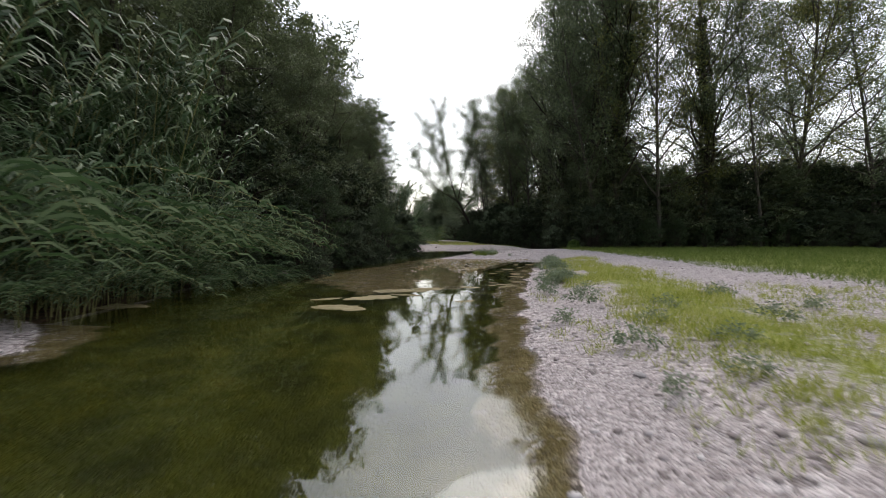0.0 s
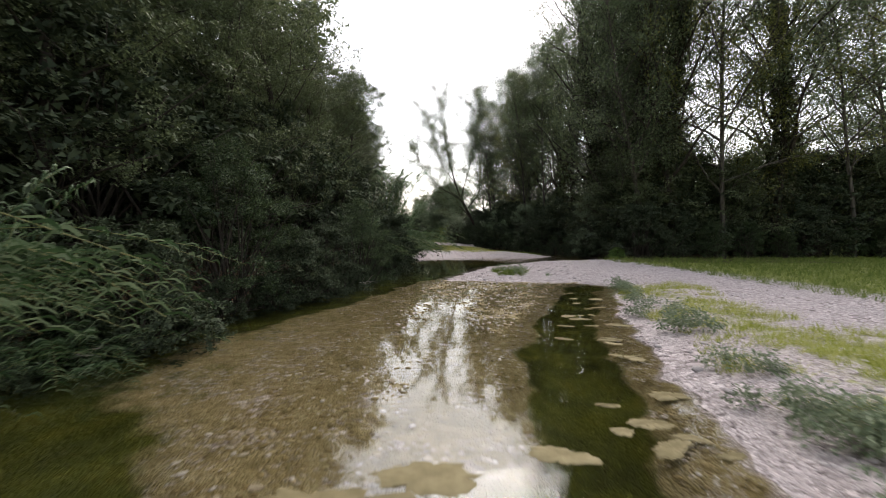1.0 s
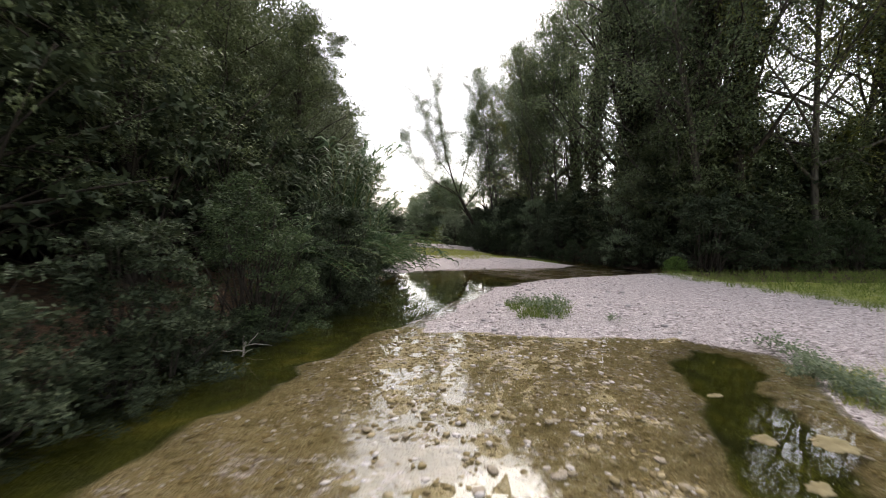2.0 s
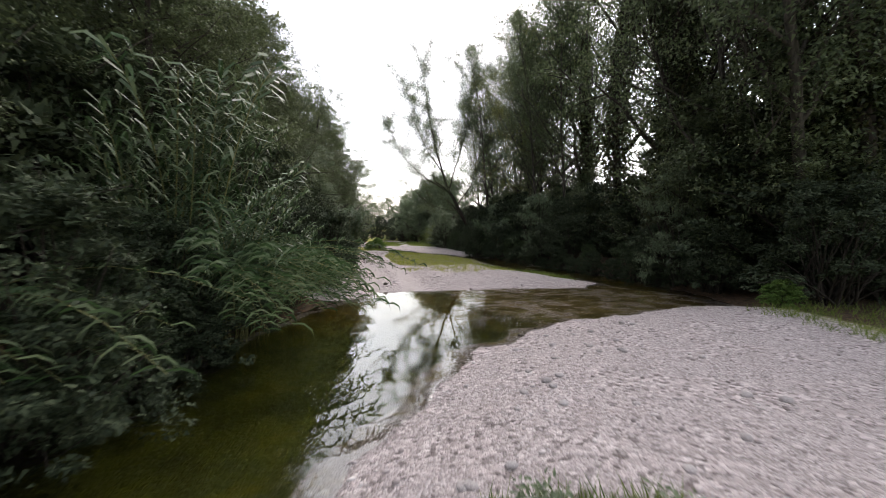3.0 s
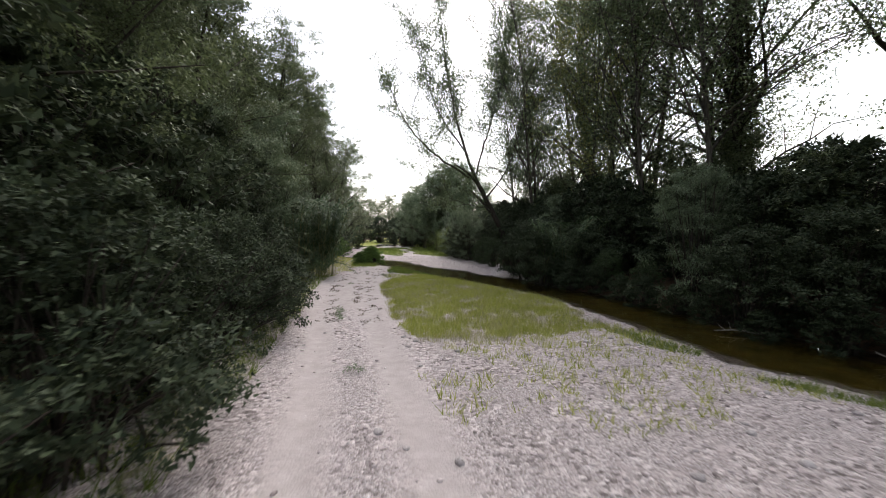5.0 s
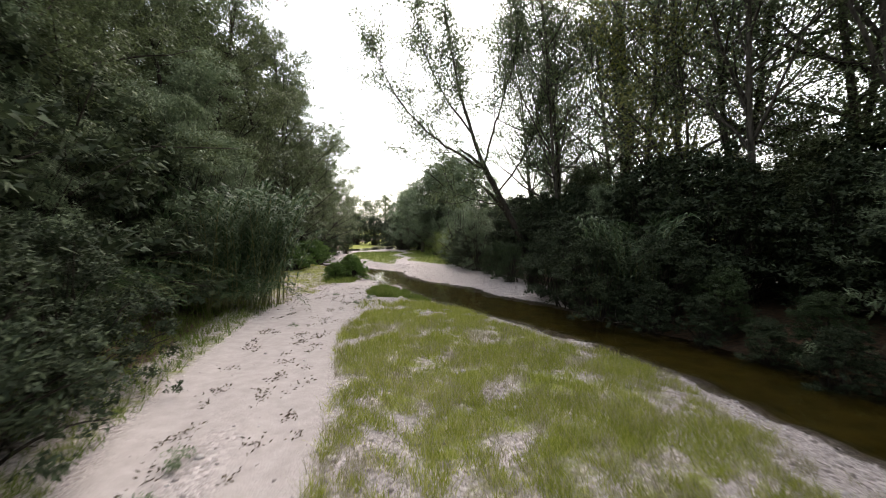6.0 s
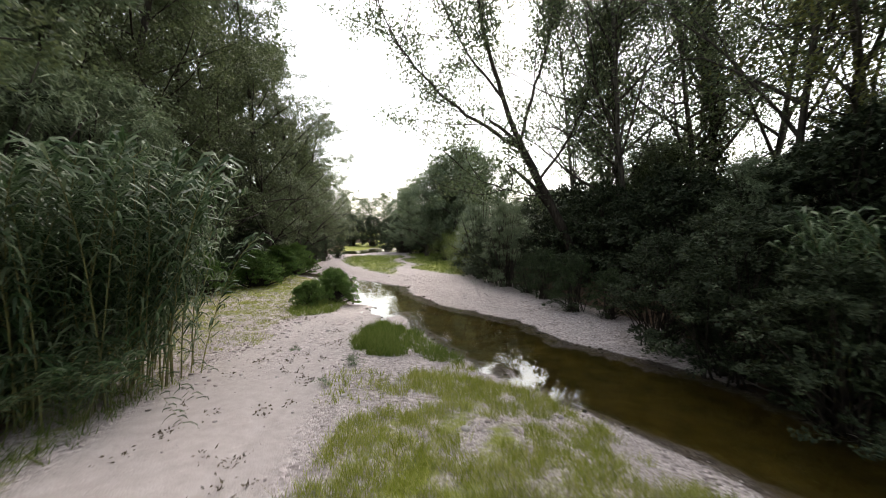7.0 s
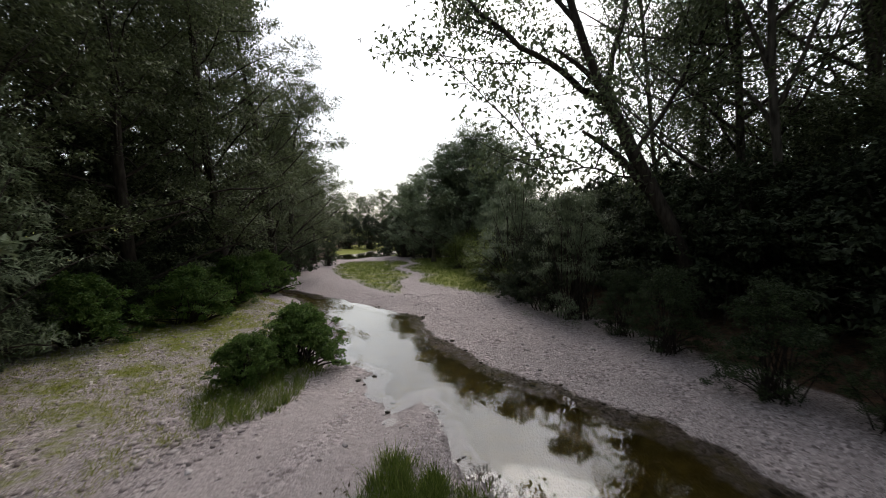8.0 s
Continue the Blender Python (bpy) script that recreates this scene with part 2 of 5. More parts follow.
# brown and green hill patches, with distance haze mixed into the colours
HAZED_HILL = plain_noise_material("hazed_hill", (0.10, 0.11, 0.07), (0.34, 0.30, 0.21), 0.02, 0.95)


# ---------------------------------------------------------------- plan of the river
RIGHT_BANK = [(0.8, -40), (0.8, 2.2), (0.95, 4.5), (1.4, 7.1), (2.1, 10.7), (2.6, 12.6), (3.7, 16.8), (5.9, 22.0),
              (4.9, 23.0), (3.2, 22.9), (1.2, 23.3), (-0.3, 23.4), (0.7, 26.2), (1.6, 28.8), (2.1, 30.1), (3.5, 31.5),
              (4.4, 32.8), (6.7, 33.9), (9.4, 35.2), (10.8, 35.6), (11.2, 37), (11.0, 41), (10.4, 44), (9.2, 48),
              (8.2, 51.5), (7.4, 55), (6.0, 58.5), (4.6, 62.5), (2.3, 65.3), (1.5, 68), (0.1, 69.8), (-1.5, 71.7),
              (-2.9, 74.8), (-3.4, 77.7), (-7.7, 82.1), (-12.3, 86.7), (-22, 95)]
LEFT_BANK = [(-24, 92), (-11.4, 84.3), (-7.1, 77.8), (-5.2, 71.8), (-4.3, 71.2), (-4.2, 70.2), (-3.5, 68.5), (-2.9, 69.5),
             (-2.4, 67.6), (-1.7, 65.8), (-0.9, 64.0), (0.1, 62.2), (0.9, 60.9), (2.2, 59.0), (3.6, 56.6), (4.5, 54.3),
             (5.2, 51), (5.9, 46.5), (7.8, 43.9), (8.6, 41), (7.5, 39.4), (6.2, 39.2), (3.6, 39), (1.1, 38.3),
             (-0.5, 38), (-2.0, 35.5), (-2.4, 33), (-2.9, 31), (-3.2, 28), (-3.8, 25), (-4.2, 22), (-5.2, 18),
             (-6.3, 15), (-6.9, 11), (-6.6, 7), (-5.6, 5.7), (-5.1, 5.0), (-6.8, 3.9), (-7.2, 0), (-7.2, -40)]
SHOAL = [(-2.0, 9.6), (-3.2, 11.3), (-4.6, 12.6), (-4.8, 14.5), (-3.6, 17), (-2.4, 20), (-1.0, 24), (5.2, 23.6), (3.9, 21.3), (2.6, 18.2), (1.25, 15), (0.8, 13), (0.45, 10.8)]
POOL = [(-0.9, 10.2), (-0.8, 13), (-0.9, 15), (-0.6, 17), (-0.3, 18.3), (0.2, 17.5), (0.6, 15.5), (0.7, 13.5), (0.3, 12), (0.4, 10.2)]
RIFFLE = [(1.1, 38.8), (2.4, 35.5), (3.4, 33.4), (4.5, 32.2), (10.5, 34.8), (10.8, 37.5), (9.0, 40.5), (3.6, 39.6)]
TRACK = [(0.2, 36.5), (-0.2, 38), (-1.2, 43), (-2.5, 48), (-4.0, 54), (-4.7, 58), (-5.0, 62), (-4.7, 66), (-3.9, 69.4)]
MEADOW = [(-3.0, 54), (-3.5, 59.4), (-3.0, 60.4), (-2.0, 61.2), (-1.1, 61.9), (0.3, 61.1), (0.9, 59.6), (1.3, 58.2), (3.2, 56.5), (4.3, 53), (4.2, 49.5), (1.6, 47.6), (-0.6, 48)]
FIELD = [(10.0, 8), (10.6, 15), (10.6, 25), (9.6, 30), (10.3, 36), (60, 38), (60, -20), (13, -20)]
BANK_GRASS = [(2.3, 2.5), (2.7, 6.0), (3.0, 10.0), (4.2, 14.6), (5.4, 21.5), (7.4, 20.5), (6.2, 15), (6.2, 9), (5.4, 4.4), (4.5, 2)]
SPIT = [(-3.9, 64.4), (-3.5, 63.1), (-2.9, 63.0), (-2.3, 63.8), (-2.2, 65.4), (-2.5, 67.3), (-2.9, 67.9), (-3.4, 67.5), (-3.9, 66.0)]
LEFT_MEADOW = [(-6.0, 61), (-5.9, 66), (-6.0, 70.2), (-7.2, 76), (-12, 83), (-16, 84), (-14, 70), (-9, 61)]
FAR_MEADOW = [(0.3, 81.5), (-1.5, 84), (-3.9, 88), (-3.0, 92), (-5.3, 97.5), (-4.4, 103), (-6, 112), (0, 114), (2, 100), (1.8, 90)]
FAR_MEADOW_LEFT = [(-4.6, 82.5), (-5.8, 84), (-9, 90), (-11.5, 97), (-12.5, 106), (-7, 108), (-5.9, 103), (-6.9, 97.5), (-4.6, 92), (-5.5, 87.5)]
FAR_RIVER = [(-32, 112), (-14, 116), (-9, 128), (-10, 140), (-16, 136), (-20, 124), (-32, 120)]
LEFT_EDGE = [(-40, -9), (5, -8.5), (10, -7.4), (14, -6.6), (18, -5.5), (21, -4.6), (25, -4.0), (31, -3.2), (34, -2.9), (38, -3.4),
             (42, -4.4), (49, -5.8), (58, -7.6), (64, -9.5), (70, -13.5), (82, -14.5), (90, -16), (110, -18), (160, -26)]
RIGHT_EDGE = [(36, 11.2), (41, 10.6), (46, 9.2), (50, 7.9), (55, 6.9), (59, 5.6), (63, 4.8), (67, 4.2), (72, 3.0), (80, 1.4), (90, 1.8), (100, 2.0), (120, 0), (160, -6)]


def along(points, v):
    """x of a bank line at a given y."""
    p = np.array(points, float)
    return np.interp(v, p[:, 0], p[:, 1])


def signed(poly, x, y):
    """Distance to a closed outline, positive inside."""
    p = np.array(poly, float)
    q = np.roll(p, -1, 0)
    best = np.full(x.shape, 1e9)
    inside = np.zeros(x.shape, bool)
    for (ax, ay), (bx, by) in zip(p, q):
        dx, dy = bx - ax, by - ay
        k = np.clip(((x - ax) * dx + (y - ay) * dy) / (dx * dx + dy * dy + 1e-12), 0, 1)
        best = np.minimum(best, np.hypot(x - ax - k * dx, y - ay - k * dy))
        cross = (ay > y) != (by > y)
        with np.errstate(divide="ignore", invalid="ignore"):
            inside ^= cross & (x < (bx - ax) * (y - ay) / (by - ay + 1e-12) + ax)
    return np.where(inside, best, -best)


def off_line(line, x, y):
    """Distance from an open line, and the side (left of it is negative)."""
    p = np.array(line, float)
    best, side = np.full(x.shape, 1e9), np.zeros(x.shape)
    for (ax, ay), (bx, by) in zip(p[:-1], p[1:]):
        dx, dy = bx - ax, by - ay
        k = np.clip(((x - ax) * dx + (y - ay) * dy) / (dx * dx + dy * dy), 0, 1)
        d = np.hypot(x - ax - k * dx, y - ay - k * dy)
        s = np.sign((x - ax) * dy - (y - ay) * dx)
        side = np.where(d < best, s, side)
        best = np.minimum(best, d)
    return best, side


def waves(x, y, scale, seed):
    """Smooth random relief from a few crossed waves, about -1 to 1."""
    r = np.random.RandomState(seed)
    out = np.zeros(np.shape(x))
    for k in range(14):
        a, f = r.uniform(0, 2 * math.pi), scale * r.uniform(0.5, 2.2)
        out += np.sin((x * math.cos(a) + y * math.sin(a)) * f + r.uniform(0, 6.28)) / 14 ** 0.5
    return np.clip(out * 0.8, -1.6, 1.6)


def smooth(v, a, b):
    k = np.clip((v - a) / (b - a), 0, 1)
    return k * k * (3 - 2 * k)


def land(x, y):
    """Height of the ground and its masks at the given places."""
    wx = x + 0.14 * waves(x, y, 3.0, 1) + 0.05 * waves(x, y, 9.0, 2)
    wy = y + 0.14 * waves(x, y, 3.0, 3) + 0.05 * waves(x, y, 9.0, 4)
    river = np.maximum(signed(RIGHT_BANK + LEFT_BANK, wx, wy), signed(FAR_RIVER, wx, wy))
    shoal, riffle = signed(SHOAL, wx, wy), signed(RIFFLE, wx, wy)
    band = np.where(y < 9, 0.1, np.where(y < 24, 0.2, 0.06))
    band = np.where((x < -1.5) & (y > 6.5) & (y < 35), -0.15, band)
    depth = 0.05 * smooth(river, 0, 0.2) + 0.5 * smooth(river, band, band + 0.8)
    bumps = 0.5 * waves(x, y, 2.0, 5) + 0.5 * waves(x, y, 5.5, 6)
    shallow = smooth(shoal, -0.5, 0.5)
    # shoal sinks leftwards into dark mud, which stands in for the trees' shadow
    depth = depth * (1 - shallow) + (0.006 + 0.22 * smooth(-x, 0.5, 3.4) + 0.026 * bumps + 0.022 * waves(x, y, 11, 16)) * shallow
    depth = depth + 0.16 * smooth(signed(POOL, wx, wy) + 0.16 * waves(x, y, 4.0, 17) + 0.08 * waves(x, y, 11.0, 18), -0.05, 0.3) * shallow
    rif = smooth(riffle, -0.4, 0.6)
    depth = depth * (1 - rif) + (0.09 + 0.035 * bumps) * rif
    rise = 0.25 * smooth(-river, 0, 2.2) + 0.02
    rise = rise + 0.02 * waves(x, y, 1.6, 7) * smooth(-river, 0.2, 1.5)
    gl, gr = along(LEFT_EDGE, y) - x, x - along(RIGHT_EDGE, y)
    rise = rise + 0.9 * smooth(gl, -0.5, 5.0) + 0.7 * smooth(gr, 0.0, 6.0) * smooth(y, 36, 44)
    z = np.where(river > 0, -np.maximum(depth, -0.012), rise * smooth(-river, 0, 0.25))
    d, side = off_line(TRACK, x, y)
    on_track = smooth(1.75 - d, 0, 0.6)
    rut = np.exp(-((d - 0.68) / 0.24) ** 2)
    z = z - 0.05 * rut * on_track * (river < -0.2)
    far = smooth(np.hypot(x, y - 40), 150, 400)
    z = z + far * 6.0 * (1 + waves(x, y, 0.01, 8))
    meadow = np.maximum.reduce([signed(MEADOW, wx, wy), signed(FIELD, wx, wy), signed(BANK_GRASS, wx, wy) - 0.1,
                                signed(LEFT_MEADOW, wx, wy) - 0.9, signed(SPIT, wx, wy) - 0.15, signed(FAR_MEADOW, wx, wy) + 0.7, signed(FAR_MEADOW_LEFT, wx, wy) + 0.7])
    turf = smooth(meadow, -0.8, 1.6) * 0.72
    turf = turf * np.where((signed(MEADOW, x, y) > -1) & (y < 61), 0.66 + 0.35 * waves(x, y, 4.0, 70), 1.0)
    turf = turf * np.where((x < -5) & (y > 60), 0.66 + 0.18 * waves(x, y, 3.4, 72) + 0.3 * smooth(y, 71, 76), 1.0)
    verge = smooth(gl, -1.9, -1.2) * (1 - smooth(gl, -1.2, -0.3)) * smooth(y, 37, 41)
    turf = np.maximum.reduce([turf, verge * 0.5, 0.95 * smooth(np.abs(x + 4), 24, 34) * (river < -1), 0.95 * smooth(y, 112, 125)]) * (river < -0.15)
    masks = {
        "turf": turf,
        "sand": on_track * np.clip(np.exp(-((d - 0.72) / 0.42) ** 2) * 1.1 + smooth(y, 48, 54) * (1 - 0.55 * smooth(y, 59, 64)), 0.12, 0.95) * (1 - 0.35 * smooth(y, 60, 64)),
        "litter": (1 - smooth(np.abs(x + 4) + 3 * waves(x, y, 0.3, 21), 24, 32)) * np.maximum.reduce([smooth(gl, -1.0, 0.2) * smooth(y, 37, 41), smooth(gl, 0.0, 1.2), smooth(gr, -0.9 + 1.2 * (y > 62), 0.3 + 1.2 * (y > 62)) * (y > 30), smooth(-1.4 - x, 0, 0.6) * (y < 36) * (y > 6.5) * (river < 0.1), (x > 4) * (y > 34) * (y < 62) * (river < -0.05) * smooth(gr, -1.6, -0.6)]),
        "algae": np.maximum(shallow, np.maximum(rif * 0.25, smooth(river, -0.12, 0.15) * np.where((x < -1.5) & (y > 6.5) & (y < 35), 0.0, np.where(y < 24, 0.8, 0.42)))) * smooth(river, -0.2, 0.1),
        "wet": smooth(river, -0.16, 0.02) * (0.3 + 0.7 * smooth(y, 22, 28)) * (1 - 0.75 * shallow) * (1 - 0.6 * rif),
        "silt": smooth(y, 31, 35) * smooth(-y, -112, -108),
        "bed": np.maximum(smooth(depth, 0.10, 0.42), rif * np.clip(0.62 + 0.35 * waves(x, y, 3.2, 19) + 0.2 * waves(x, y, 8.0, 20), 0.15, 1.0)) * (river > 0),
    }
    return z, masks, river


def spread(fine_a, fine_b, step, reach):
    """Grid lines: close together between a and b, then ever wider out to the reach."""
    v = list(np.arange(fine_a, fine_b + step / 2, step))
    s, hi, lo = step, v[-1], v[0]
    while hi < reach:
        s *= 1.3
        hi += s
        v.append(hi)
    s = step
    while lo > -reach:
        s *= 1.3
        lo -= s
        v.insert(0, lo)
    return np.array(v)


def mesh_from(name, verts, faces, mat, smooth_shade=False):
    me = bpy.data.meshes.new(name)
    me.from_pydata([tuple(v) for v in verts] if not isinstance(verts, np.ndarray) else verts.tolist(), [], faces if isinstance(faces, list) else faces.tolist())
    me.materials.append(mat)
    if smooth_shade:
        me.polygons.foreach_set("use_smooth", [True] * len(me.polygons))
    return me


def build_ground():
    gx, gy = spread(-15, 13, 0.17, 1800), spread(-4, 92, 0.2, 1800)
    X, Y = np.meshgrid(gx, gy)
    z, masks, _ = land(X.ravel(), Y.ravel())
    nx, ny = len(gx), len(gy)
    verts = np.stack([X.ravel(), Y.ravel(), z], 1)
    i = np.arange(nx * ny).reshape(ny, nx)
    faces = np.stack([i[:-1, :-1].ravel(), i[:-1, 1:].ravel(), i[1:, 1:].ravel(), i[1:, :-1].ravel()], 1)
    me = mesh_from("ground", verts, faces, GROUND, True)
    for name, values in masks.items():
        me.attributes.new(name, 'FLOAT', 'POINT').data.foreach_set("value", values.astype(np.float32))
    ob = tagged(new("ground", me), "pinkish river gravel with sandy track, thin grass and muddy bed", "ground", kind="structure")
    gx, gy = np.linspace(-40, 14, 109), np.linspace(-40, 145, 371)
    X, Y = np.meshgrid(gx, gy)
    i = np.arange(X.size).reshape(X.shape)
    me = mesh_from("water", np.stack([X.ravel(), Y.ravel(), X.ravel() * 0], 1),
                   np.stack([i[:-1, :-1].ravel(), i[:-1, 1:].ravel(), i[1:, 1:].ravel(), i[1:, :-1].ravel()], 1), WATER, True)
    flow = np.maximum(smooth(signed(RIFFLE, X.ravel(), Y.ravel()), -0.3, 0.8), 0.12 * smooth(Y.ravel(), 70, 73))
    me.attributes.new("ripple", 'FLOAT', 'POINT').data.foreach_set("value", flow.astype(np.float32))
    water = tagged(new("water", me), "still olive-green river water mirroring the white sky", "water", kind="structure")
    water.visible_shadow = False
    return ob


ground = build_ground()


def height(x, y):
    return float(land(np.array([float(x)]), np.array([float(y)]))[0][0])


def build_hills():
    """Low hills all round, far beyond the trees, higher to the right."""
    k = 160
    a = np.linspace(0, 2 * math.pi, k, endpoint=False)
    top = 17 + 42 * np.exp(-((a - 0.80) / 0.24) ** 2) + 4 * np.sin(a * 7) + 2 * np.sin(a * 17 + 1)
    rows = []
    for r, f in ((330, -0.1), (370, 0.35), (410, 0.8), (450, 1.0), (560, 0.6), (700, -0.2)):
        rows.append(np.stack([np.cos(a) * r, 40 + np.sin(a) * r, top * f + 2 * np.sin(a * 31 + r)], 1))
    v = np.concatenate(rows)
    f = [(i * k + j, i * k + (j + 1) % k, (i + 1) * k + (j + 1) % k, (i + 1) * k + j) for i in range(5) for j in range(k)]
    tagged(new("backdrop", mesh_from("backdrop", v, f, HAZED_HILL, True)), "low dry hills beyond the wood, paled for haze", "hill", kind="structure")


build_hills()


# ---------------------------------------------------------------- plants: helpers
def part(name, me, parent, label=""):
    ob = new(name, me)
    ob.parent = parent
    if label:
        tagged(ob, label)
    return ob


def puff(k, spread_r, rng):
    """Offsets within a ragged ball: dense within, none far out."""
    d = rng.normal(0, 1, (k, 3))
    d /= np.linalg.norm(d, axis=1)[:, None]
    return d * (spread_r * 1.9 * rng.uniform(0, 1, k) ** 0.5)[:, None]


def leaf_set(centres, aim, length, width, rng, fold=0.25, far=False, face=None):
    """Pointed leaves, each a folded rhombus of its own; a plain pointed blade on plants that stay far off."""
    c = np.asarray(centres)
    k = len(c)
    a = np.asarray(aim) + rng.normal(0, 0.45, (k, 3))
    a /= np.linalg.norm(a, axis=1)[:, None] + 1e-9
    s = np.cross(a, rng.normal(0, 1, (k, 3)) if face is None else np.asarray(face) + rng.normal(0, 0.33, (k, 3)))
    s /= np.linalg.norm(s, axis=1)[:, None] + 1e-9
    up = np.cross(s, a)
    L = (length * rng.uniform(0.65, 1.3, k))[:, None]
    W = (width * rng.uniform(0.7, 1.25, k))[:, None] * 0.5
    if far:
        v = np.stack([c + s * W, c - s * W, c + a * L], 1)
        return v.reshape(-1, 3), np.arange(k * 3).reshape(k, 3)
    v = np.stack([c, c + a * L * 0.42 + s * W + up * W * fold, c + a * L - up * L * 0.12, c + a * L * 0.42 - s * W + up * W * fold], 1)
    f = np.arange(k * 4).reshape(k, 4)
    return v.reshape(-1, 3), f


def boughs(centres, radii, leaves, leaf, slim, rng, droop=0.3, lumps=9, flat=0.75, far=True, loose=0.45):
    """Foliage in two sizes of lump: boughs, and on the outer and upper side of each the sprays that catch the light."""
    c, r = np.asarray(centres, float), np.asarray(radii, float)
    n = len(c)
    d = rng.normal(0, 1, (n * lumps, 3))
    d /= np.linalg.norm(d, axis=1)[:, None]
    d[:, 2] = np.where(rng.uniform(0, 1, n * lumps) < 0.65, np.abs(d[:, 2]), d[:, 2])
    rr = np.repeat(r, lumps)
    spray = np.repeat(c, lumps, 0) + d * (rr * rng.uniform(0.55, 1.05, n * lumps))[:, None] * np.array([1, 1, flat])
    weight = rng.gamma(1.1, 1, n * lumps) * rr ** 2
    pick = rng.choice(n * lumps, leaves, p=weight / weight.sum())
    p = spray[pick] + puff(leaves, 1.0, rng) * (rr[pick] * loose * 0.6)[:, None] * np.array([1, 1, 0.6])
    face = d[pick] * 0.6 + np.array([0, 0, 0.7])
    return leaf_set(p, d[pick] * 0.7 + np.array([0, 0, -droop]), leaf, leaf * slim, rng, far=far, face=face)


def tube(path, radii, sides=6):
    """A tapered limb along a path."""
    p = np.asarray(path, float)
    d = np.gradient(p, axis=0)
    d /= np.linalg.norm(d, axis=1)[:, None] + 1e-9
    ref = np.array([0.0, 0.0, 1.0]) if abs(d[0, 2]) < 0.8 else np.array([1.0, 0.0, 0.0])
    u = np.cross(d, ref)
    u /= np.linalg.norm(u, axis=1)[:, None] + 1e-9
    w = np.cross(d, u)
    a = np.linspace(0, 2 * math.pi, sides, endpoint=False)
    ring = p[:, None] + np.asarray(radii)[:, None, None] * (np.cos(a)[None, :, None] * u[:, None] + np.sin(a)[None, :, None] * w[:, None])
    n = len(p)
    f = []
    for i in range(n - 1):
        for j in range(sides):
            f.append((i * sides + j, i * sides + (j + 1) % sides, (i + 1) * sides + (j + 1) % sides, (i + 1) * sides + j))
    f.append(tuple(range((n - 1) * sides, n * sides)))
    return ring.reshape(-1, 3), f


class Wood:
    """Collects tubes into one mesh."""

    def __init__(self):
        self.v, self.f, self.n = [], [], 0

    def add(self, path, radii, sides=6):
        v, f = tube(path, radii, sides)
        self.f += [tuple(k + self.n for k in q) for q in f]
        self.v.append(v)
        self.n += len(v)

    def mesh(self, name, mat):
        return mesh_from(name, np.concatenate(self.v), self.f, mat, True)


def limb_path(start, way, length, rng, steps=6, wander=0.12, lift=0.0):
    p, d = [np.array(start, float)], np.array(way, float)
    d /= np.linalg.norm(d)
    for _ in range(steps):
        d = d + rng.normal(0, wander, 3) + np.array([0, 0, lift])
        d /= np.linalg.norm(d)
        p.append(p[-1] + d * length / steps)
    return np.array(p)


